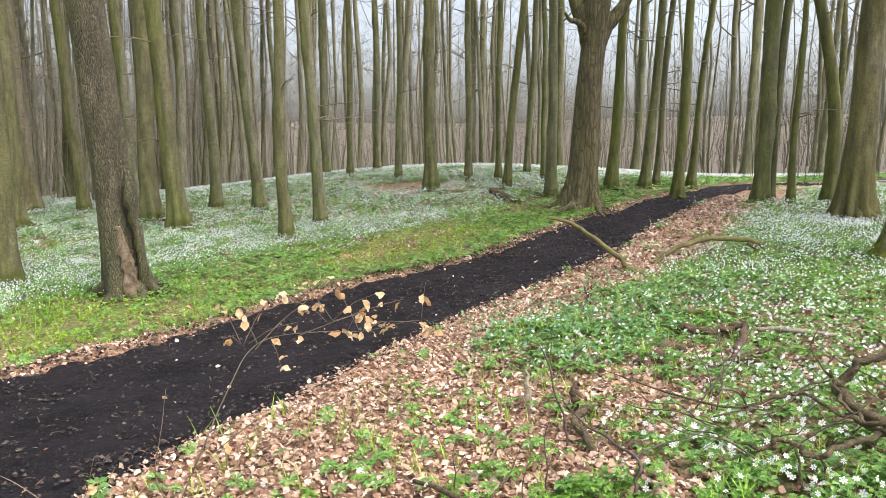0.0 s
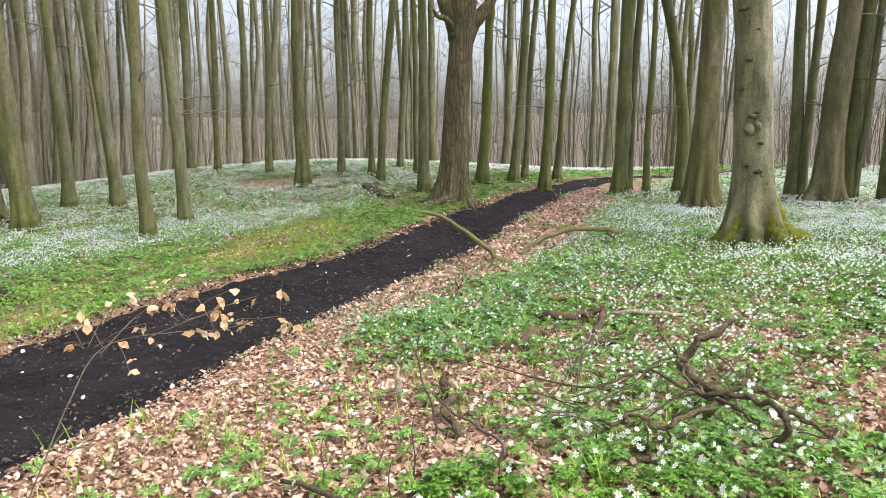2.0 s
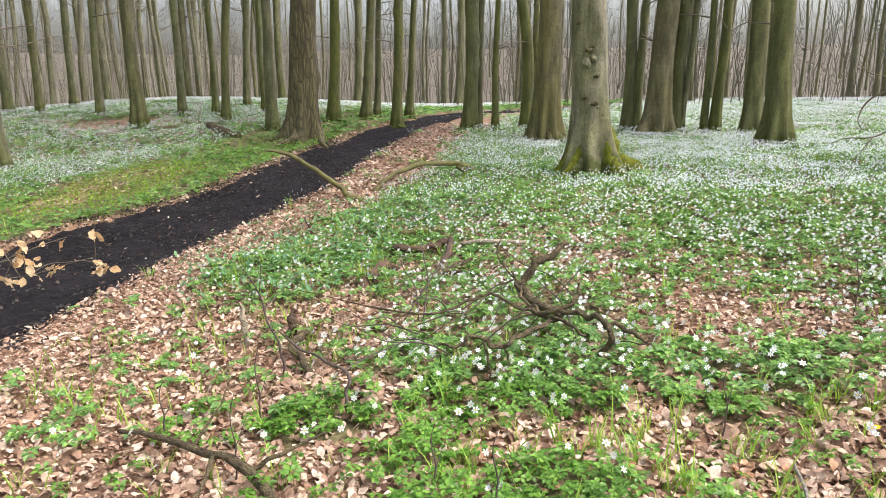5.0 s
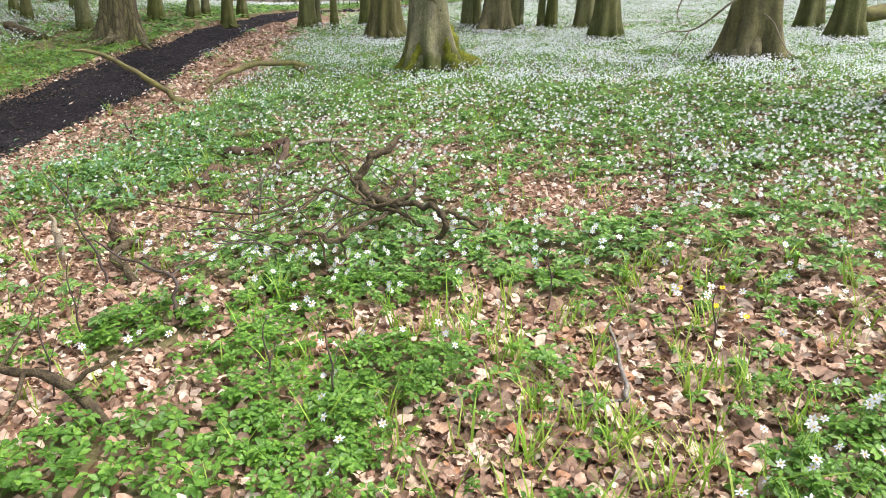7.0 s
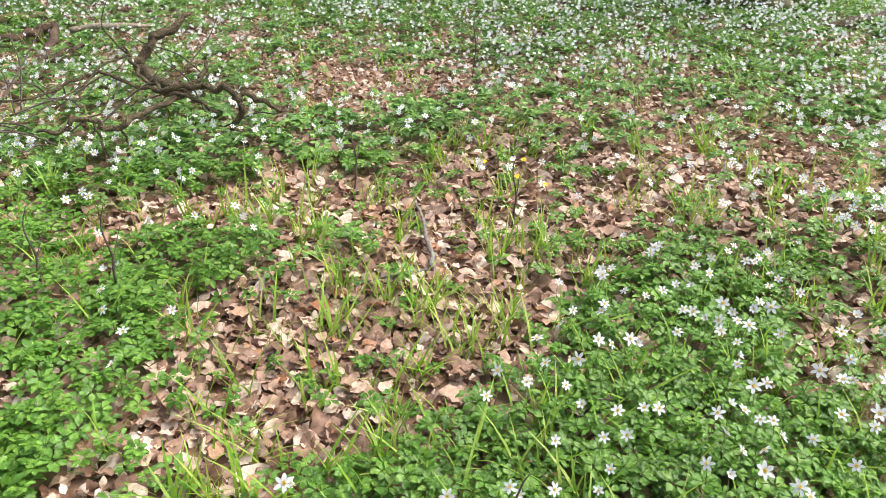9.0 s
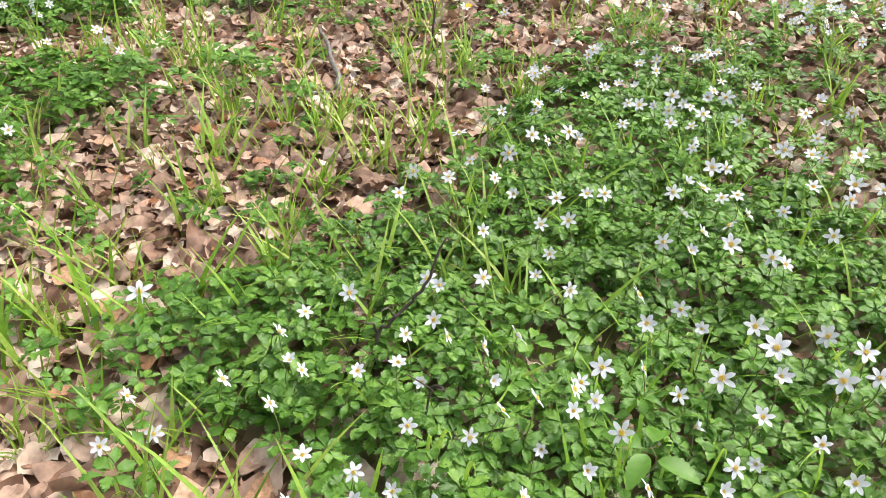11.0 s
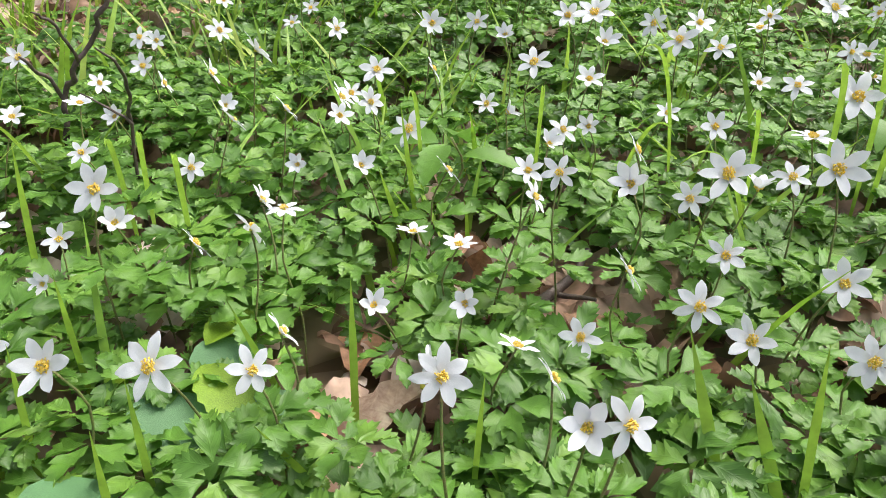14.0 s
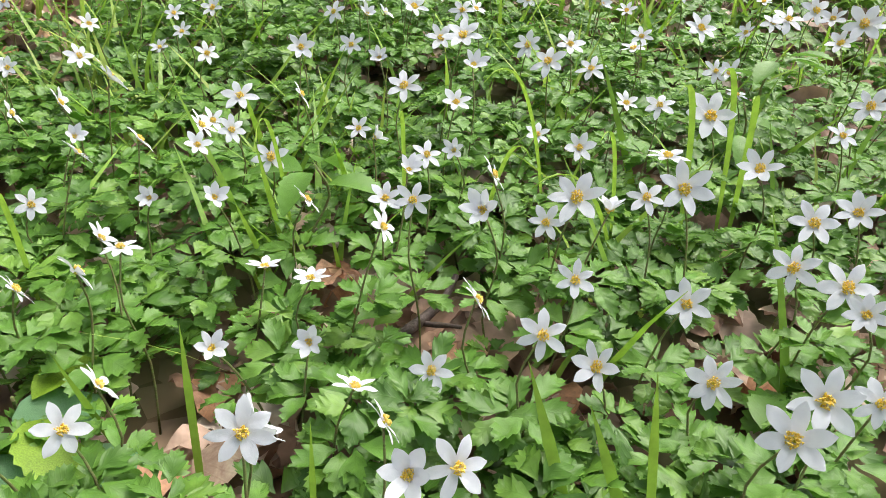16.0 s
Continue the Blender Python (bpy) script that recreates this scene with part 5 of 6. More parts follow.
stuff("anemone_leaves", near_leaves, ANEMONE_LEAF, "dense carpet of cut green anemone leaves", "foliage", True)
mid = joined([foliage(3.0, 7.5, 270, 1, 0.044, 13)])
stuff("anemone_leaves", mid, CARPET_LEAF, "green carpet of anemone leaves on the wood floor", "foliage")
far = joined([foliage(7.5, 14, 220, 0, 0.048, 14), foliage(14, 32, 50, 0, 0.082, 15), foliage(1.6, 9, 60, 0, 0.06, 16, 1.0, 114, 318)])
stuff("anemone_leaves", far, CARPET_LEAF, "far green carpet of anemone leaves between the trees", "foliage")

pairs, hearts = [], []
for r0, r1, dens, size, seed in ((2.6, 4.0, 220, 0.0175, 21), (4.0, 8.0, 430, 0.013, 22), (8.0, 14.0, 1150, 0.0108, 23), (14.0, 31.0, 500, 0.0132, 24)):
    pr, p, m = blossoms(r0, r1, dens, size, seed)
    pairs.append(pr)
    if r1 < 9:
        hearts.append(spread((np.array([(0.28, 0, 0.1), (-0.14, 0.25, 0.1), (-0.14, -0.25, 0.1), (0, 0, 0.26)]), np.array([(0, 1, 3), (1, 2, 3), (2, 0, 3)])), p, m))
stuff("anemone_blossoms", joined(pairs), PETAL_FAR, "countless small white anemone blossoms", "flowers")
stuff("anemone_stamens", joined(hearts), STAMEN, "yellow middles of small white anemone blossoms", "flowers")

# pale young leaves beyond the track and dark herbs beside it
x, y, q = places(110000, 5, 17, -42, 30, 31)
x, y = keep(x, y, cover(x, y)[2] * 0.9, q)
n = len(x)
oval = blade_shape([0.03, 0.24, 0.03], 0.2, 0.25)
stuff("young_leaves", spread(oval, upon(x, y, q.uniform(0.03, 0.11, n)), turns(q.uniform(0, 6.28, n), q.normal(-0.35, 0.35, n), None, q.uniform(0.028, 0.055, n))), YOUNG_LEAF, "bright yellow-green young leaves beside the track", "foliage")
x, y, q = places(15000, 3.5, 8.5, -15, 60, 32)
ch = np.maximum(0.5 * blob(x, y, 1.2, 6.3, 0.9, 1.0), 0.4 * blob(x, y, 2.2, 7.4, 1.2, 0.9))
x, y = keep(x, y, ch, q)
n = len(x)
stuff("herbs", spread(blade_shape([0.02, 0.17, 0.2, 0.02], 0.15, 0.3), upon(x, y, q.uniform(0.03, 0.2, n)), turns(q.uniform(0, 6.28, n), q.normal(-0.2, 0.4, n), None, q.uniform(0.04, 0.075, n))), HERB_LEAF, "dark green herbs growing beside the track", "foliage")

# ---- fallen leaves ----
def litter(r0, r1, density, detail, size, seed, a0=-42, a1=114, floor=0.25, lift=0.012):
    x, y, q = places(int(ring_area(r0, r1, a0, a1) * density), r0, r1, a0, a1, seed)
    g, b, yo = cover(x, y)
    s, w = track_side(x, y)
    e = np.abs(s) - w
    chance = np.clip(1.05 - g, floor, 1) * np.clip((e + 0.2) / 0.36, 0.045, 1) ** 1.8
    x, y = keep(x, y, chance, q)
    n = len(x)
    which = q.integers(0, 6, n)
    pairs = []
    for i in range(6):
        m = which == i
        k = int(m.sum())
        if k:
            pairs.append(spread(dry_leaf(i, detail), upon(x[m], y[m], q.uniform(0.004, lift + 0.02, k)), turns(q.uniform(0, 6.28, k), q.normal(0, 0.42, k), q.normal(0, 0.46, k), (0.45 + 1.15 * q.random(k) ** 1.5) * size)))
    return joined(pairs)


stuff("fallen_leaves", joined([litter(0.2, 1.9, 1900, 2, 0.058, 41, 10, 150, 0.35), litter(1.9, 3.4, 2000, 1, 0.05, 40, 10, 120, 0.35), litter(0.35, 3.4, 2400, 0, 0.043, 42, -42, 10, 0.4), litter(3.4, 7.5, 2500, 0, 0.036, 43, floor=0.25)]), DRY_LEAF,
      "thick litter of fallen brown beech leaves", "leaf litter", True)
stuff("fallen_leaves", joined([litter(7.5, 17, 620, 0, 0.052, 44, floor=0.06), litter(1.2, 9, 260, 0, 0.07, 45, 114, 318)]), DRY_LEAF, "far litter of fallen brown beech leaves", "leaf litter", True)

ONE_LEAF = [tri_mesh("beech_leaf", *dry_leaf(20 + i, 2), DRY_LEAF_ONE, True) for i in range(6)]
x, y, q = places(800, 0.3, 2.6, 20, 140, 46)
g = cover(x, y)[0]
x, y = keep(x, y, np.clip(1.05 - g, 0.03, 1), q)
for i in range(min(len(x), 170)):
    ob = tagged(new("beech_leaf", ONE_LEAF[i % 6]), "curled brown fallen beech leaf on the litter", "leaf", group="fallen beech leaves")
    ob.matrix_world = Matrix.Translation(upon(x[i:i + 1], y[i:i + 1], 0.03)[0]) @ pose(0, 0, 0, q.normal(0, 18), q.normal(0, 18), q.uniform(0, 360)) @ Matrix.Scale(q.uniform(0.045, 0.075), 4)

# ---- grass ----
def tuft_arrays(seed, blades, height, rows=5):
    rnd = random.Random(seed)
    return joined([moved(grass_blade(seed * 31 + i, rows), pose(rnd.uniform(-0.025, 0.025), rnd.uniform(-0.025, 0.025), 0, 0, 0, rnd.uniform(0, 360)) @ Matrix.Scale(height * rnd.uniform(0.5, 1.1), 4)) for i in range(blades)])


TUFTS = [tri_mesh("grass_tuft", *tuft_arrays(i, 9 + i, 0.17), GRASS, True) for i in range(5)]
x, y, q = places(520, 0.5, 3.4, 15, 108, 51)
x, y = keep(x, y, (0.2 + 0.45 * (cover(x, y)[0] < 0.6)) * (np.hypot(x - 1.15, y - 0.55) > 0.45), q)
for i in range(min(len(x), 205)):
    ob = tagged(new("grass_tuft", TUFTS[i % 5]), "small tuft of bright green grass blades", "grass", group="grass tufts")
    ob.matrix_world = Matrix.Translation(upon(x[i:i + 1], y[i:i + 1], -0.004)[0]) @ pose(0, 0, 0, q.normal(0, 8), q.normal(0, 8), q.uniform(0, 360)) @ Matrix.Scale(q.uniform(0.6, 1.25), 4)
x, y, q = places(42000, 1.6, 15, -42, 114, 52)
g, b, yo = cover(x, y)
x, y = keep(x, y, np.clip(0.2 + 0.6 * (value_noise(x, y, 1.1, 33) - 0.35), 0, 1) * np.where(np.hypot(x - 0.5, y - 0.6) > 5, np.clip(2.2 * g - 0.2, 0.05, 1), 0.6) * (g > 0.015), q)
n = len(x)
stuff("grass", spread(tuft_arrays(9, 5, 0.15, 4), upon(x, y, -0.004), turns(q.uniform(0, 6.28, n), None, None, q.uniform(0.6, 1.3, n))), GRASS, "scattered bright green grass between the flowers", "grass")

# loose long blades among the anemones
BLADES = [tri_mesh("grass_tuft", *tuft_arrays(60 + i, 3 + i % 2, 0.21), GRASS, True) for i in range(4)]
x, y, q = places(190, 0.3, 1.9, 25, 135, 55)
x, y = keep(x, y, np.where((np.hypot(x - 0.75, y - 0.42) < 0.33) | (np.hypot(x - 1.15, y - 0.55) < 0.42), 0, 1), q)
for i in range(40):
    ob = tagged(new("grass_tuft", BLADES[i % 4]), "few long arching grass blades among anemones", "grass", group="grass tufts")
    ob.matrix_world = Matrix.Translation(upon(x[i:i + 1], y[i:i + 1], -0.004)[0]) @ pose(0, 0, 0, q.normal(0, 12), q.normal(0, 12), q.uniform(0, 360)) @ Matrix.Scale(q.uniform(0.55, 1.1), 4)

m = turns(q.uniform(0, 6.28, len(x) - 40), q.normal(0, 0.2, len(x) - 40), None, q.uniform(0.55, 1.1, len(x) - 40))
stuff("grass", spread(tuft_arrays(66, 3, 0.21), upon(x[40:], y[40:], -0.004), m), GRASS, "loose long grass blades among anemones", "grass")

x, y, q = places(420, 0.3, 1.9, 25, 135, 58)
x, y = keep(x, y, (np.hypot(x - 0.75, y - 0.45) > 0.4) * np.clip(2.4 * value_noise(x, y, 0.28, 44) - 0.5, 0.1, 1), q)
n = len(x)
stuff("grass", spread(tuft_arrays(67, 2, 0.17), upon(x, y, -0.004), turns(q.uniform(0, 6.28, n), q.normal(0, 0.25, n), None, q.uniform(0.7, 1.1, n))), GRASS, "single grass blades rising between anemones", "grass", True)

# broad bright blades that stand out in the patch: foot, tip, height of the tip, width in mm
BLADES_A = ((1.017, 0.634, 1.029, 0.639, 0.140, 6), (1.017, 0.668, 1.016, 0.724, 0.110, 6), (1.023, 0.387, 1.054, 0.443, 0.140, 8), (1.032, 0.354, 1.053, 0.407, 0.120, 8), (1.043, 0.356, 1.042, 0.379, 0.160, 6), (0.966, 0.595, 0.940, 0.653, 0.100, 7), (1.439, 0.305, 1.344, 0.348, 0.210, 6), (1.442, 0.294, 1.346, 0.320, 0.190, 7), (1.392, 0.343, 1.293, 0.380, 0.210, 6), (1.432, 0.478, 1.243, 0.517, 0.220, 4), (1.358, 0.396, 1.211, 0.470, 0.160, 5), (1.364, 0.537, 1.257, 0.479, 0.160, 5), (1.336, 0.603, 1.253, 0.584, 0.180, 4), (1.238, 0.681, 1.201, 0.705, 0.120, 6))
BLADES_B = ((1.298, 0.702, 1.203, 0.679, 0.180, 4), (1.382, 0.406, 1.256, 0.430, 0.180, 4), (0.983, 0.540, 0.982, 0.537, 0.140, 4), (1.051, 0.952, 1.038, 0.910, 0.180, 7), (1.144, 0.863, 1.082, 0.809, 0.160, 6), (1.175, 1.029, 1.076, 1.037, 0.160, 5), (0.906, 0.800, 0.910, 0.786, 0.140, 6), (0.905, 0.827, 0.888, 0.798, 0.160, 6), (0.868, 0.781, 0.865, 0.794, 0.120, 6), (0.915, 0.712, 0.912, 0.707, 0.140, 6), (0.882, 0.711, 0.879, 0.698, 0.140, 6), (0.984, 0.833, 0.968, 0.813, 0.140, 6), (1.163, 0.923, 1.103, 0.856, 0.160, 6), (1.142, 0.922, 1.085, 0.875, 0.160, 6), (1.279, 0.698, 1.218, 0.692, 0.170, 5))
for i, (x, y, tx, ty, h, w) in enumerate(BLADES_A + BLADES_B):
    foot = np.array([x, y, float(ground_z(np.array([x]), np.array([y]))[0])])
    tip = np.array([tx, ty, float(land(tx, ty)) + h])
    side = np.cross(tip - foot, (0.3, 0.1, 1.0) if abs(tip[2] - foot[2]) < 1.5 * math.hypot(tx - x, ty - y) else (0.96, 0.28, 0.0))
    side *= w / 2300 / np.linalg.norm(side)
    low = math.hypot(tx - x, ty - y) > 0.07
    v, f = [], []
    for k in range(11):
        t = k / 10
        # the blade rises first and then arches over to its tip
        up = (2.3 * t - 1.3 * t * t) if low else t
        p = np.array([foot[0] + (tip[0] - foot[0]) * t, foot[1] + (tip[1] - foot[1]) * t, foot[2] + (tip[2] - foot[2]) * up])
        b = side * min(1.0, 0.55 + 1.5 * t, 3.2 * (1 - t) + 0.03)
        v += [p - b - foot, p - foot - np.array([0, 0, 0.0012]), p + b - foot]
        if k:
            a = 3 * (k - 1)
            f += [(a, a + 1, a + 4), (a, a + 4, a + 3), (a + 1, a + 2, a + 5), (a + 1, a + 5, a + 4)]
    ob = tagged(new("grass_plant", tri_mesh("grass_plant", v, f, GRASS, True)), "broad bright green grass blade arching over anemones", "grass", group="broad grass blades")
    ob.matrix_world = Matrix.Translation(foot)
BROAD = [tri_mesh("grass_tuft", *tuft_arrays(80 + i, 4 + i % 2, 0.17), GRASS, True) for i in range(4)]
q = np.random.default_rng(57)
for i, (x, y) in enumerate(((1.88, 0.25), (1.63, 0.48), (1.5, 0.81), (1.45, 1.33), (1.31, 1.12), (1.65, 1.18), (1.3, 1.2), (1.38, 1.25), (1.9, 0.5), (2.0, 0.9), (1.7, 0.7), (1.13, 1.25), (1.2, 1.33), (1.02, 1.2))):
    ob = tagged(new("grass_tuft", BROAD[i % 4]), "few broad bright grass blades among anemones", "grass", group="grass tufts")
    ob.matrix_world = Matrix.Translation(upon(np.array([x]), np.array([y]), -0.004)[0]) @ pose(0, 0, 0, q.normal(0, 10), q.normal(0, 10), q.uniform(0, 360)) @ Matrix.Diagonal((1, 1.25, q.uniform(0.75, 1.15), 1))

# ---- clods, grit and bits of wood on the track ----
q = np.random.default_rng(81)
k = q.integers(60, 700, 38000) % len(fine)
a = q.uniform(-1.14, 1.14, len(k))
x = fine[k, 0] + d[k, 1] * a * fine[k, 2] + q.normal(0, 0.05, len(k))
y = fine[k, 1] - d[k, 0] * a * fine[k, 2] + q.normal(0, 0.05, len(k))
near = (np.hypot(x - 0.5, y - 0.6) < 15) & (q.random(len(k)) < 0.25 + 0.75 * np.abs(a) ** 3)
x, y = x[near], y[near]
n = len(x)
clod = (np.array([(1, 0, 0.1), (0.2, 0.9, 0), (-0.9, 0.3, 0.1), (-0.3, -0.9, 0), (0.1, 0, 0.7), (0, 0, -0.6)]), np.array([(0, 1, 4), (1, 2, 4), (2, 3, 4), (3, 0, 4), (1, 0, 5), (2, 1, 5), (3, 2, 5), (0, 3, 5)]))
size = 0.004 + 0.02 * q.random(n) ** 3
stuff("soil_clods", spread(clod, upon(x, y, 0.014), turns(q.uniform(0, 6.28, n), q.normal(0, 0.4, n), None, size)), CLOD, "dark soil clods and grit on the track", "soil")
m = q.random(n) < 0.12
k = int(m.sum())
stuff("wood_chips", spread(blade_shape([0.05, 0.09, 0.04], 0.3, 0.1), upon(x[m], y[m], 0.022), turns(q.uniform(0, 6.28, k), q.normal(0, 0.3, k), None, q.uniform(0.015, 0.06, k))), DARK_WOOD, "small bits of bark and twig on the track", "debris")

# leaves and a dead twig lying in the gaps of the patch
for i, (x, y, size) in enumerate(((1.18, 0.59, 0.06), (1.04, 0.63, 0.07), (1.2, 0.29, 0.065), (1.25, 0.65, 0.06), (1.18, 0.51, 0.05), (1.01, 0.67, 0.06), (1.09, 0.41, 0.06), (1.26, 0.26, 0.055),
                                  (1.05, 1.41, 0.07), (0.92, 1.14, 0.075), (0.91, 1.02, 0.08), (0.89, 0.94, 0.075), (0.85, 1.09, 0.07), (0.95, 1.22, 0.07), (0.98, 1.08, 0.06), (1.22, 0.62, 0.05))):
    ob = tagged(new("beech_leaf", ONE_LEAF[i % 6]), "curled brown fallen beech leaf between green plants", "leaf", group="fallen beech leaves")
    ob.matrix_world = Matrix.Translation(upon(np.array([x]), np.array([y]), 0.035)[0]) @ pose(0, 0, 0, q.normal(0, 22), q.normal(0, 22), q.uniform(0, 360)) @ Matrix.Scale(size, 4)


def ovate(seed, teeth=7, wide=0.3):
    """A broad saw-edged leaf, length 1."""
    rnd = random.Random(seed)
    n = 2 * teeth + 1
    w, t = [], []
    for i in range(n):
        k = i / (n - 1)
        w.append(wide * math.sin(math.pi * min(1, k * 0.97 + 0.03)) ** 0.75 * (1.0 if i % 2 else 0.86) if 0 < i < n - 1 else 0.01)
        t.append(k + (0.03 if i % 2 else 0))
    return blade_shape(w, 0.18, rnd.uniform(0.2, 0.45), 1.0, 0.0, 1.0, t)


OVATE = [tri_mesh("leaf", *ovate(i), YOUNG_LEAF if i == 3 else ANEMONE_LEAF, True) for i in range(4)]
ROUND = tri_mesh("leaf", *blade_shape([0.05, 0.36, 0.48, 0.5, 0.44, 0.28, 0.04], 0.12, 0.1), HERB_LEAF, True)


def broad_plant(x, y, height, leaves, size, mesh, label, seed):
    rnd = random.Random(seed)
    z = float(ground_z(np.array([x]), np.array([y]))[0])
    ob = tagged(new("broad_leaved_herb"), label, "herb", group="broad-leaved herbs")
    ob.matrix_world = pose(x, y, z)
    child("stem", STEM_MESH[seed % 2], ob, Matrix.Diagonal((1.6, 1.6, height, 1)))
    for i in range(leaves):
        child("leaf", mesh, ob, pose(0, 0, height * rnd.uniform(0.75, 1.0), rnd.uniform(-15, 15), rnd.uniform(-25, 15), i * 360 / leaves + rnd.uniform(-25, 25)) @ Matrix.Translation((0.012, 0, 0)) @ Matrix.Scale(size * rnd.uniform(0.8, 1.15), 4))


for i, (x, y, h, n, size, mesh, label) in enumerate((
        (1.28, 0.67, 0.13, 4, 0.055, OVATE[0], "upright herb with four broad saw-edged green leaves"), (1.005, 0.75, 0.085, 3, 0.06, OVATE[3], "low plant with broad pale green leaves"),
        (0.977, 0.742, 0.06, 1, 0.05, ROUND, "low plant with round dull blue-green leaves"), (0.964, 0.691, 0.06, 1, 0.05, ROUND, "single round dull blue-green leaf near the ground"),
        (0.916, 0.731, 0.06, 2, 0.05, ROUND, "low plant with round dull blue-green leaves"), (1.62, 0.26, 0.16, 5, 0.045, OVATE[1], "arching shoot with dark saw-edged leaves"),
        (1.52, 0.3, 0.14, 4, 0.04, OVATE[2], "arching shoot with dark saw-edged leaves"), (1.12, 0.3, 0.06, 3, 0.045, OVATE[0], "low plant with broad saw-edged leaves"))):
    broad_plant(x, y, h, n, size, mesh, label, 900 + i)
# ---- fallen branches and twigs ----
def gz(x, y):
    return float(ground_z(np.array([x]), np.array([y]))[0])


def limb_thing(name, label, category, mat, limbs, sides=10, rough=0.18, part_name="limb", lift=0.0):
    """A fallen branch: each limb is a list of (x, y, height above the ground) with its radii."""
    x0, y0 = limbs[0][0][0][:2]
    ob = tagged(new(name), label, category)
    z0 = gz(x0, y0)
    ob.matrix_world = pose(x0, y0, z0)
    for i, (pts, radii) in enumerate(limbs):
        world_pts = [(x - x0, y - y0, float(land(x, y)) + h + lift - z0) for x, y, h in pts]
        mesh_part(part_name if i == 0 else "side_" + part_name, tube_arrays(world_pts, radii, sides if radii[0] > 0.01 else 6, 6, rough, i + 3, 2.4 if max(radii) < 0.018 else 1.0), mat, ob)
    return ob


limb_thing("fallen_branch", "mossy curved branch rising from the ground beside the track", "branch", BRANCH_MOSS, [
    ([(2.62, 8.95, -0.02), (2.5, 8.97, 0.04), (2.4, 9.0, 0.12), (2.2, 9.05, 0.32), (1.9, 9.12, 0.55), (1.65, 9.18, 0.66), (1.5, 9.2, 0.7)], [0.035, 0.038, 0.034, 0.03, 0.027, 0.022, 0.01]),
    ([(2.35, 8.95, 0.02), (2.5, 8.93, 0.05), (2.72, 8.9, 0.0)], [0.03, 0.045, 0.03])])
limb_thing("fallen_branch", "mossy arched branch lying over the leaf litter", "branch", BRANCH_MOSS, [
    ([(2.84, 9.3, -0.06), (2.95, 9.4, 0.05), (3.12, 9.46, 0.16), (3.53, 9.59, 0.25), (4.05, 9.72, 0.22), (4.3, 9.77, 0.14), (4.55, 9.81, 0.05)], [0.02, 0.025, 0.028, 0.033, 0.035, 0.042, 0.03]),
    ([(4.2, 9.75, 0.16), (4.32, 9.65, 0.06), (4.4, 9.6, -0.03)], [0.03, 0.03, 0.02])])
snag = limb_thing("fallen_branch", "crooked dead branch with bare forks among the anemones", "branch", BRANCH_BARK, [
    ([(2.26, 3.78, 0.13), (2.22, 3.92, 0.14), (2.22, 4.08, 0.16), (2.24, 4.19, 0.18), (2.28, 4.21, 0.24), (2.36, 4.22, 0.31), (2.47, 4.24, 0.34), (2.59, 4.27, 0.39)], [0.0205, 0.0246, 0.0266, 0.0266, 0.0236, 0.0246, 0.0215, 0.0134]),
    ([(2.2, 4.0, 0.16), (2.22, 3.93, 0.15), (2.26, 3.86, 0.14), (2.35, 3.84, 0.17), (2.42, 3.87, 0.2), (2.44, 3.9, 0.25)], [0.0148, 0.0164, 0.0156, 0.0131, 0.0115, 0.0074]),
    ([(2.11, 3.91, 0.16), (2.11, 3.75, 0.17), (2.21, 3.65, 0.19), (2.25, 3.53, 0.2), (2.26, 3.4, 0.2), (2.25, 3.33, 0.19), (2.24, 3.31, 0.14), (2.23, 3.37, 0.04)], [0.0098, 0.0123, 0.0148, 0.0148, 0.0156, 0.0164, 0.0156, 0.0115]),
    ([(2.25, 3.37, 0.19), (2.33, 3.37, 0.19), (2.38, 3.3, 0.15), (2.48, 3.33, 0.08)], [0.0115, 0.0123, 0.0107, 0.0074]),
    ([(2.24, 3.7, 0.17), (2.14, 3.69, 0.15), (1.98, 3.63, 0.14), (1.85, 3.55, 0.14), (1.75, 3.54, 0.14), (1.7, 3.6, 0.17), (1.62, 3.6, 0.18), (1.57, 3.59, 0.16), (1.49, 3.66, 0.16)], [0.0107, 0.0123, 0.0131, 0.0131, 0.0123, 0.0115, 0.0107, 0.0098, 0.0057]),
    ([(2.14, 3.73, 0.15), (2.04, 3.85, 0.19), (1.95, 3.93, 0.24), (1.9, 3.96, 0.26), (1.81, 3.97, 0.25), (1.68, 3.96, 0.22), (1.54, 4.01, 0.2), (1.3, 4.3, 0.22), (0.95, 4.75, 0.26)], [0.0090, 0.0098, 0.0098, 0.0090, 0.0082, 0.0074, 0.0066, 0.0049, 0.0016]),
    ([(2.09, 4.05, 0.34), (2.1, 4.03, 0.28), (2.1, 3.94, 0.22), (2.12, 3.85, 0.18), (2.14, 3.71, 0.16), (2.21, 3.63, 0.13), (2.3, 3.59, 0.06)], [0.0066, 0.0090, 0.0098, 0.0098, 0.0098, 0.0098, 0.0090]),
    ([(2.1, 4.03, 0.3), (1.95, 4.02, 0.27), (1.75, 3.85, 0.24), (1.5, 3.75, 0.2), (1.3, 3.62, 0.16)], [0.0049, 0.0049, 0.0041, 0.0033, 0.0016]),
    ([(2.1, 4.04, 0.3), (2.05, 4.15, 0.42), (2.12, 4.2, 0.55)], [0.0049, 0.0041, 0.0016]),
    ([(1.7, 3.6, 0.17), (1.7, 3.55, 0.1), (1.71, 3.52, 0.0)], [0.0066, 0.0057, 0.0049]),
    ([(1.78, 3.54, 0.14), (1.8, 3.52, 0.08), (1.79, 3.5, 0.0)], [0.0049, 0.0049, 0.0041])], 12, 0.3, lift=0.05)
twigs = random.Random(12)
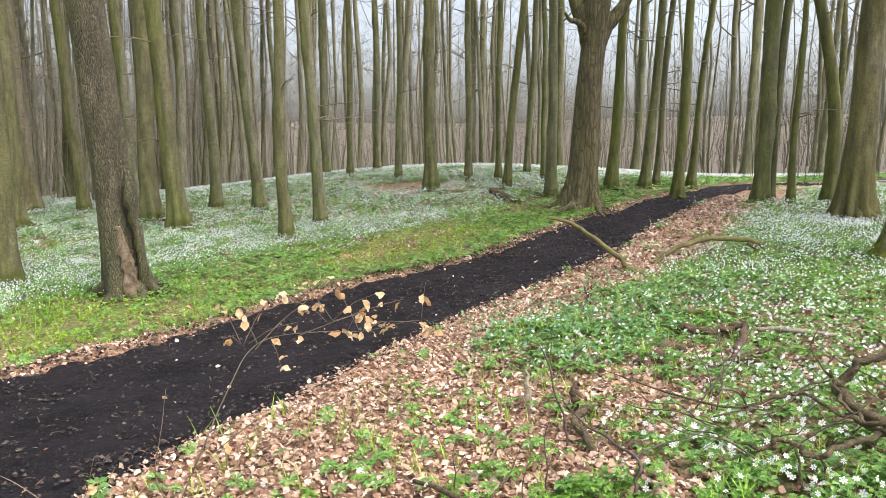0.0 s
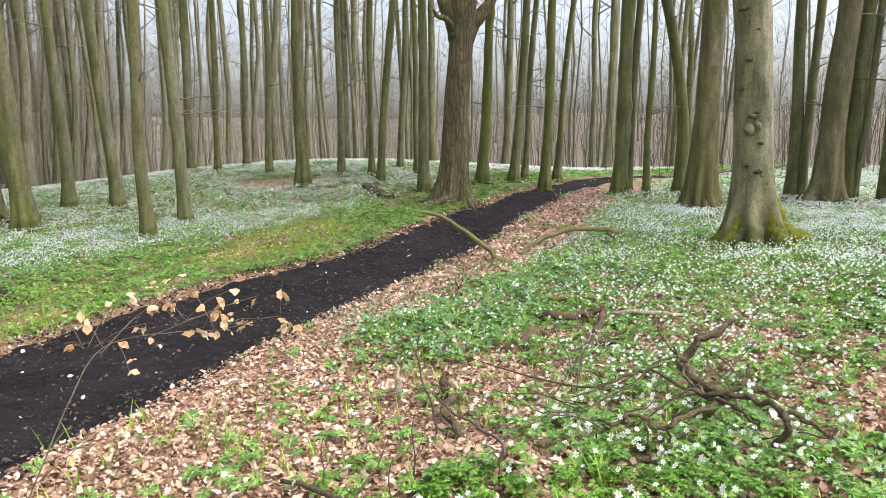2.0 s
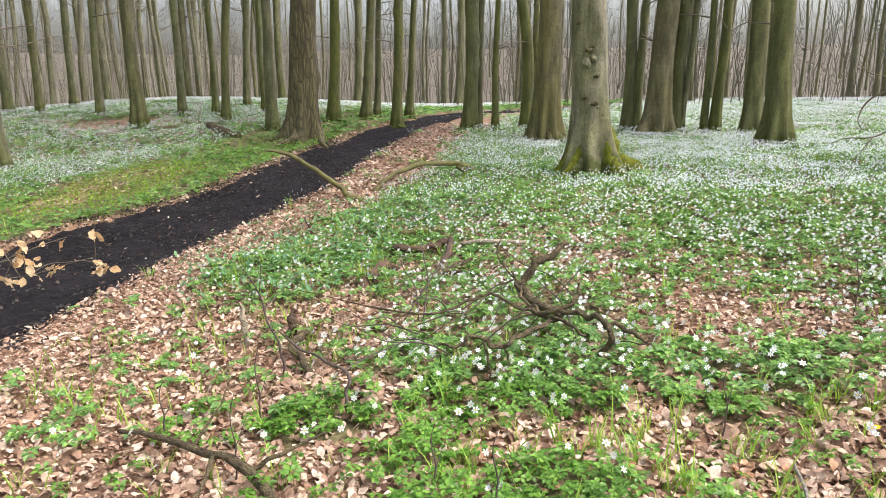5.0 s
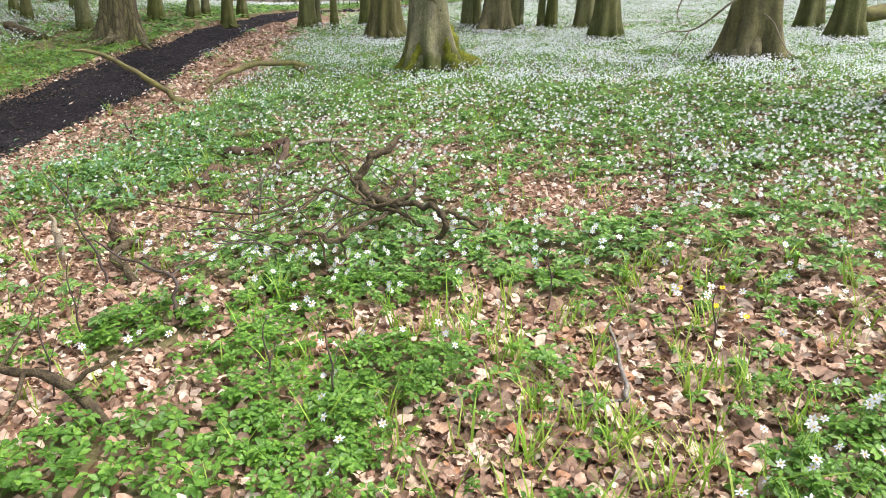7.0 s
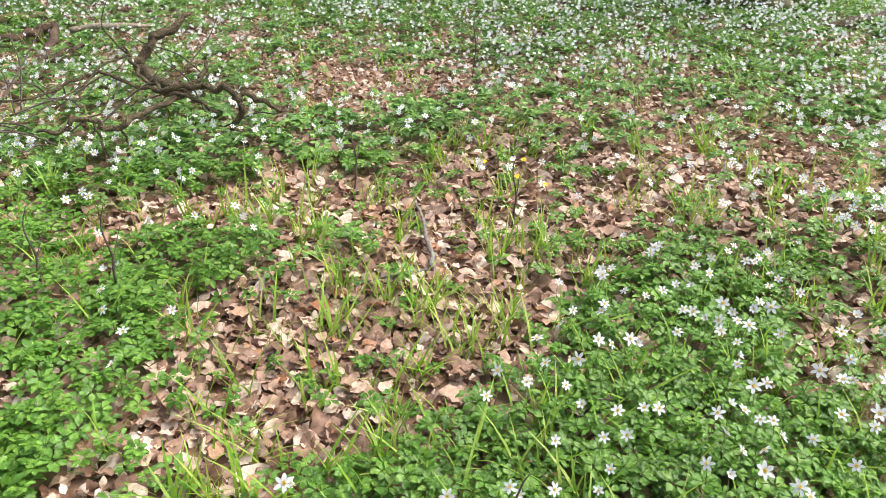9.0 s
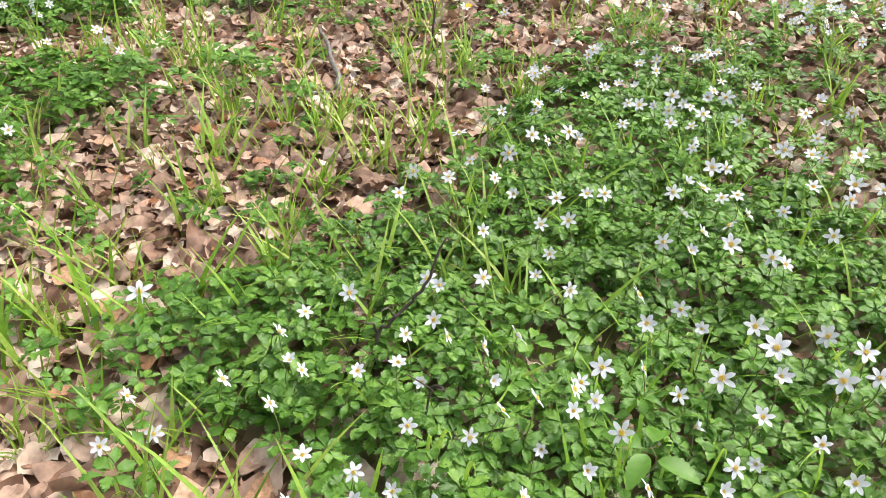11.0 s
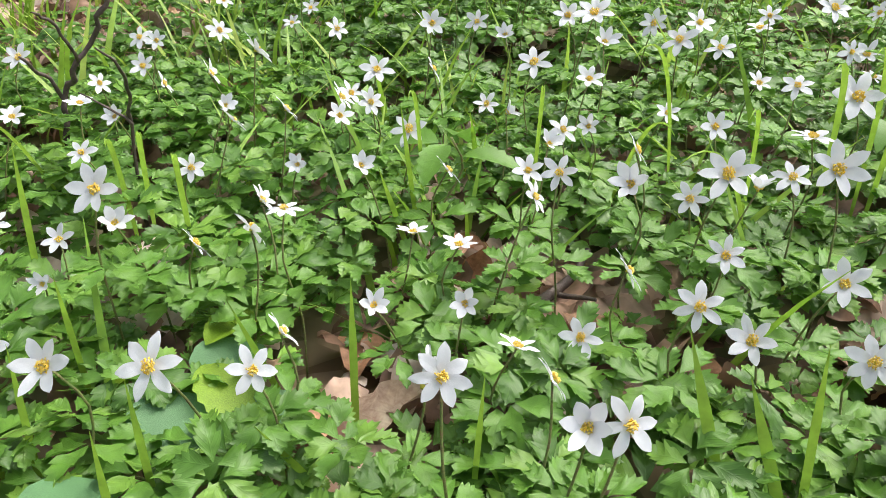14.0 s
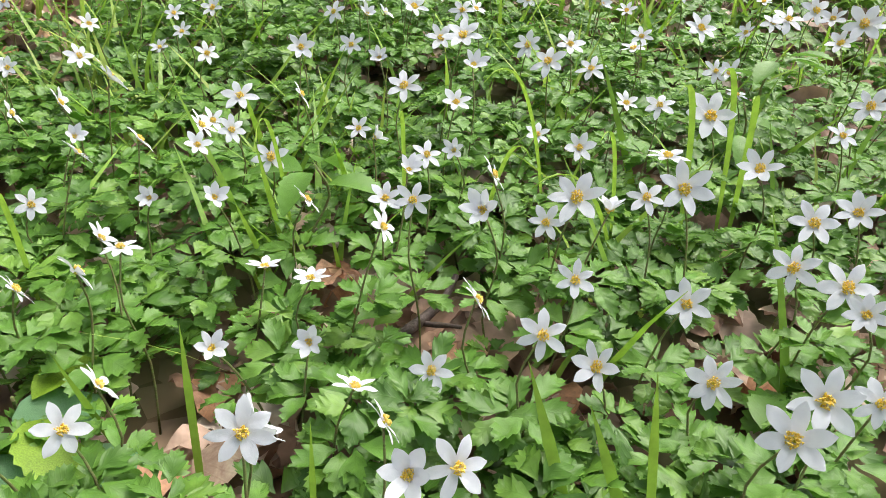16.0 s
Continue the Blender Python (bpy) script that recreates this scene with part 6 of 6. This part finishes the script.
for i in range(22):
    x, y = twigs.uniform(1.5, 2.65), twigs.uniform(3.5, 4.5)
    h, a, ln = twigs.uniform(0.02, 0.16), twigs.uniform(0, 6.3), twigs.uniform(0.25, 0.6)
    o = np.array([x, y, float(land(x, y)) + h]) - np.array(snag.matrix_world.translation)
    u = np.array([math.cos(a), math.sin(a), twigs.uniform(0.05, 0.8)])
    mesh_part("twig", tube_arrays([o, o + u * ln * 0.4 + np.array([0.03, 0, 0.03]), o + u * ln * 0.75, o + u * ln + np.array([0, 0.05, 0.02])], [0.0045, 0.004, 0.003, 0.0012], 5, 4), BLACK_TWIG, snag)

limb_thing("bare_twig", "thin dark forked shrub shoot without leaves", "shrub", BLACK_TWIG, [
    ([(0.82, 4.18, -0.02), (0.8, 4.2, 0.16), (0.74, 4.24, 0.34), (0.71, 4.28, 0.48), (0.64, 4.32, 0.6)], [0.0068, 0.0062, 0.0056, 0.0037, 0.0012]),
    ([(0.99, 3.49, -0.02), (0.97, 3.5, 0.12), (1.0, 3.52, 0.2), (0.96, 3.6, 0.24), (0.86, 3.9, 0.24), (0.79, 4.18, 0.26)], [0.0087, 0.0081, 0.0081, 0.0068, 0.0056, 0.0037]),
    ([(0.73, 4.25, 0.36), (0.85, 4.35, 0.42), (0.98, 4.5, 0.46)], [0.0037, 0.0025, 0.0012]),
    ([(0.72, 4.27, 0.46), (0.74, 4.3, 0.58), (0.72, 4.35, 0.66)], [0.0031, 0.0019, 0.0009]),
    ([(0.78, 4.22, 0.25), (0.66, 4.1, 0.34), (0.52, 4.1, 0.44)], [0.0031, 0.0019, 0.0009]),
    ([(0.97, 3.56, 0.22), (1.1, 3.7, 0.2), (1.3, 3.75, 0.22), (1.5, 3.9, 0.2)], [0.0050, 0.0037, 0.0031, 0.0012])], part_name="shoot")
limb_thing("fallen_branch", "short thick bent branch half sunk in leaf litter", "branch", BRANCH_BARK, [
    ([(0.94, 3.98, -0.01), (0.92, 4.2, 0.05), (0.9, 4.42, 0.07), (1.0, 4.6, 0.06), (1.08, 4.68, 0.02)], [0.016, 0.021, 0.023, 0.021, 0.016])])
limb_thing("fallen_branch", "dark forked branch lying among green leaves", "branch", BRANCH_BARK, [
    ([(0.02, 3.78, 0.08), (0.2, 3.52, 0.12), (0.38, 3.28, 0.12), (0.52, 3.06, 0.09), (0.62, 2.72, 0.0)], [0.01, 0.014, 0.018, 0.02, 0.015]),
    ([(0.48, 3.12, 0.1), (0.62, 3.12, 0.14), (0.8, 3.16, 0.16)], [0.012, 0.008, 0.003]),
    ([(0.38, 3.28, 0.12), (0.3, 3.0, 0.12), (0.12, 2.86, 0.06), (0.0, 2.75, 0.02)], [0.009, 0.007, 0.005, 0.003]),
    ([(0.3, 3.38, 0.12), (0.42, 3.5, 0.2), (0.5, 3.6, 0.3)], [0.008, 0.005, 0.002])])
limb_thing("rotten_log", "dark rotten forked log among anemones", "log", DARK_WOOD, [
    ([(2.06, 6.12, 0.1), (2.16, 6.04, 0.09), (2.3, 5.98, 0.09), (2.44, 5.97, 0.11), (2.54, 5.96, 0.13)], [0.024, 0.03, 0.03, 0.033, 0.03]),
    ([(2.52, 5.97, 0.12), (2.38, 5.7, 0.1), (2.21, 5.39, 0.07), (2.02, 5.12, 0.02)], [0.028, 0.027, 0.024, 0.02])], 12, 0.35)
limb_thing("fallen_branch", "short mossy arched branch behind rotten wood", "branch", BRANCH_MOSS, [
    ([(2.3, 6.75, -0.02), (2.4, 6.7, 0.06), (2.6, 6.6, 0.08), (2.74, 6.45, 0.0)], [0.035, 0.04, 0.04, 0.03])])
limb_thing("fallen_branch", "thin weathered stick lying across dead wood", "branch", BRANCH_BARK, [
    ([(1.98, 5.2, 0.0), (2.12, 5.28, 0.06), (2.28, 5.36, 0.08), (2.47, 5.42, 0.1)], [0.02, 0.022, 0.02, 0.012]), ([(2.2, 5.32, 0.07), (2.36, 5.26, 0.05), (2.5, 5.2, 0.0)], [0.014, 0.012, 0.008])])
limb_thing("fallen_branch", "pale barkless stick lying on the flowers", "branch", PALE_WOOD, [([(2.62, 5.98, 0.08), (2.85, 5.84, 0.09), (3.1, 5.7, 0.08)], [0.018, 0.02, 0.014])])
limb_thing("rotten_stump", "broken rotten root stub with a dark hollow", "stump", DARK_WOOD, [
    ([(1.54, 5.32, -0.02), (1.66, 5.46, 0.05), (1.78, 5.6, 0.08), (1.9, 5.74, 0.07)], [0.03, 0.038, 0.042, 0.036]), ([(1.86, 5.7, 0.08), (1.93, 5.68, 0.06), (2.0, 5.66, 0.0)], [0.03, 0.028, 0.018])], 14, 0.4)
limb_thing("broken_stub", "pale upright splintered stub of wood", "stump", PALE_WOOD, [([(0.7, 4.78, -0.03), (0.69, 4.79, 0.1), (0.68, 4.8, 0.2), (0.67, 4.8, 0.26)], [0.02, 0.018, 0.015, 0.005])], 10, 0.35)
limb_thing("broken_stub", "small curled brown piece of rotten bark", "stump", DARK_WOOD, [([(0.97, 4.77, -0.02), (0.98, 4.78, 0.06), (0.97, 4.8, 0.12), (1.0, 4.82, 0.15)], [0.02, 0.026, 0.024, 0.01])], 10, 0.35)
limb_thing("grey_stick", "thin grey lichen-covered stick in the litter", "stick", plain_material("lichen_twig", (0.25, 0.24, 0.22), (0.12, 0.09, 0.07), 60), [
    ([(1.99, 1.85, 0.0), (2.05, 1.93, 0.04), (2.15, 2.06, 0.06), (2.33, 2.28, 0.05)], [0.009, 0.01, 0.008, 0.005]), ([(2.03, 1.9, 0.03), (1.9, 1.96, 0.04), (1.8, 2.03, 0.02)], [0.006, 0.005, 0.003])])
limb_thing("fallen_branch", "mossy short stick lying in the grass", "branch", BRANCH_MOSS, [([(3.06, 2.9, 0.03), (3.02, 2.74, 0.05), (2.99, 2.56, 0.03)], [0.014, 0.018, 0.014])])
limb_thing("fallen_branch", "brown branch lying beside the mossy beech", "branch", BRANCH_BARK, [([(6.5, 2.12, 0.03), (6.8, 2.0, 0.07), (7.3, 1.85, 0.1)], [0.02, 0.035, 0.04])])
limb_thing("log", "pale short log lying beyond the track", "log", BRANCH_BARK, [([(1.46, 16.5, 0.16), (1.6, 16.2, 0.12), (1.95, 15.6, 0.06)], [0.07, 0.075, 0.07]), ([(1.5, 16.42, 0.15), (1.44, 16.46, 0.17)], [0.04, 0.05])], 14)
limb_thing("fallen_log", "long dark log lying between far trunks", "log", BRANCH_MOSS, [([(13.3, 7.2, 0.3), (15, 6.2, 0.3), (17.5, 4.9, 0.3)], [0.13, 0.15, 0.14])], 14)
limb_thing("upright_stick", "dark leaning stick stuck in the ground", "stick", BLACK_TWIG, [([(1.66, 7.4, -0.02), (1.63, 7.42, 0.1), (1.6, 7.45, 0.2)], [0.012, 0.012, 0.009])])
limb_thing("bare_twig", "thin dark leafless shoot standing between anemones", "shrub", BLACK_TWIG, [
    ([(1.245, 1.1, -0.02), (1.248, 1.104, 0.07), (1.248, 1.096, 0.106), (1.249, 1.071, 0.138), (1.262, 1.058, 0.163), (1.265, 1.038, 0.193), (1.276, 1.026, 0.23), (1.29, 1.01, 0.29)], [0.0036, 0.0034, 0.0033, 0.0029, 0.0027, 0.0025, 0.0022, 0.0012]),
    ([(1.248, 1.098, 0.1), (1.236, 1.1, 0.13), (1.2, 1.086, 0.165)], [0.0024, 0.0021, 0.0012]),
    ([(1.25, 1.068, 0.146), (1.222, 1.05, 0.185), (1.205, 1.047, 0.205), (1.187, 1.039, 0.215)], [0.0019, 0.0016, 0.0014, 0.0008]),
    ([(1.19, 0.96, -0.02), (1.192, 0.957, 0.107), (1.17, 0.927, 0.16), (1.135, 0.895, 0.2), (1.11, 0.89, 0.225)], [0.002, 0.0019, 0.0017, 0.0013, 0.0007]),
    ([(1.185, 0.945, 0.125), (1.172, 0.96, 0.145), (1.16, 0.975, 0.16)], [0.0013, 0.0011, 0.0006])], part_name="shoot")
for x, y, h in ((0.6, 3.6, 0.4), (1.25, 2.55, 0.32), (2.3, 2.6, 0.3), (0.45, 3.2, 0.38), (2.45, 1.9, 0.3), (0.2, 3.7, 0.3), (3.9, 3.3, 0.4), (1.1, 2.75, 0.3)):
    limb_thing("bare_twig", "single thin leafless seedling shoot", "shrub", BLACK_TWIG, [([(x, y, -0.02), (x + 0.01, y, h * 0.4), (x, y + 0.02, h * 0.8), (x + 0.02, y + 0.02, h)], [0.004, 0.0035, 0.0025, 0.001]),
                                                                                    ([(x + 0.01, y, h * 0.45), (x + 0.06, y + 0.03, h * 0.7)], [0.0025, 0.001])], part_name="shoot")

# ---- beech sapling with withered leaves in front of the track ----
sap = tagged(new("beech_sapling"), "slender beech sapling with a few withered tan leaves", "sapling")
sap.matrix_world = pose(-0.95, 2.85, gz(-0.95, 2.85))
base = np.array([-0.95, 2.85, gz(-0.95, 2.85)])
WOODY = plain_material("sapling_bark", (0.1, 0.075, 0.055), (0.22, 0.18, 0.14), 25)
SHOOTS = (
    (((-0.95, 2.85, -0.1), (-0.75, 2.93, 0.4), (-0.6, 2.98, 0.75), (-0.49, 3.0, 0.92), (-0.3, 3.04, 0.95), (-0.14, 3.06, 0.95), (0.01, 3.07, 0.98)), (0.0052, 0.0044, 0.0036, 0.003, 0.0023, 0.0018, 0.001)),
    (((-0.5, 3.0, 0.9), (-0.42, 3.02, 0.99), (-0.33, 3.03, 1.06), (-0.25, 3.05, 1.14)), (0.004, 0.003, 0.002, 0.001)),
    (((-0.36, 3.03, 0.94), (-0.22, 3.0, 1.0), (-0.1, 2.98, 1.05), (0.0, 2.97, 1.08)), (0.003, 0.0025, 0.002, 0.001)),
    (((-0.49, 3.0, 0.92), (-0.53, 2.98, 1.02), (-0.55, 2.97, 1.08)), (0.003, 0.002, 0.001)),
    (((-0.71, 2.94, 0.5), (-0.62, 2.9, 0.58), (-0.52, 2.9, 0.66), (-0.46, 2.9, 0.7)), (0.003, 0.0025, 0.002, 0.001)),
    (((-0.78, 2.92, 0.35), (-0.82, 2.9, 0.5), (-0.8, 2.9, 0.62), (-0.77, 2.9, 0.8)), (0.004, 0.003, 0.002, 0.001)),
    (((-0.9, 2.88, 0.05), (-1.02, 2.82, 0.3), (-1.12, 2.76, 0.48), (-1.22, 2.7, 0.6), (-1.3, 2.66, 0.63)), (0.006, 0.004, 0.003, 0.002, 0.001)),
    (((-1.05, 2.8, 0.36), (-1.0, 2.8, 0.5), (-0.96, 2.78, 0.62)), (0.003, 0.002, 0.001)))
for i, (pts, rad) in enumerate(SHOOTS):
    mesh_part("stem" if i == 0 else "twig", tube_arrays([np.array(p) - base for p in pts], [0.62 * r for r in rad], 7, 6, 0.1, i, 2.5), WOODY, sap)
rnd = random.Random(8)
for i in range(20):
    o = np.array(SHOOTS[i % 3][0][-1 - i % 3] if i % 2 else SHOOTS[0][0][3 + i % 4]) + np.array([rnd.uniform(-0.06, 0.06), 0, 0])
    e = o + np.array([rnd.uniform(-0.16, 0.2), rnd.uniform(-0.15, 0.15), rnd.uniform(-0.06, 0.17)])
    SHOOTS += (((tuple(o), tuple((o + e) / 2 + np.array([0, 0, 0.015])), tuple(e)), (0.0014, 0.001, 0.0006)),)
    mesh_part("twig", tube_arrays([np.array(p) - base for p in SHOOTS[-1][0]], SHOOTS[-1][1], 5, 4), WOODY, sap)
WITHERED = [tri_mesh("withered_leaf", *dry_leaf(80 + i, 2), TWIG_LEAF, True) for i in range(5)]
for i, (pts, rad) in enumerate(SHOOTS):
    way = smooth_line(np.array(pts), 8)
    for j in range(16 if i == 0 else 3):
        k = rnd.randint(int(len(way) * (0.55 if i == 0 else 0.4)), len(way) - 1)
        ob = child("withered_leaf", WITHERED[rnd.randint(0, 4)], sap, Matrix.Translation(Vector(way[k] - base)) @ pose(0, 0, 0, rnd.uniform(-60, 60), rnd.uniform(-20, 70), rnd.uniform(0, 360)) @ Matrix.Translation((0.02, 0, -0.004)) @ Matrix.Scale(rnd.uniform(0.022, 0.046), 4))

# ---- yellow blossoms in the litter ----
KING = tri_mesh("blossom", *star(8), YELLOW)
for i, (x, y) in enumerate(((2.7, 2.07), (2.72, 2.26), (2.71, 1.94), (2.85, 2.15))):
    f = tagged(new("celandine"), "small glossy yellow celandine blossom on a thin stalk", "flower", group="yellow celandines")
    f.matrix_world = pose(x, y, gz(x, y))
    child("stem", STEM_MESH[i % 2], f, Matrix.Diagonal((1, 1, 0.11, 1)))
    child("blossom", KING, f, pose(0, 0, 0.11, 0, 25, 200) @ Matrix.Scale(0.014, 4))
limb_thing("dead_twig", "short dark dead twig lying between leaves", "stick", BLACK_TWIG, [([(1.16, 0.57, 0.02), (1.2, 0.545, 0.035), (1.25, 0.53, 0.05)], [0.004, 0.0045, 0.003]), ([(1.2, 0.545, 0.035), (1.19, 0.51, 0.045)], [0.003, 0.0015])])
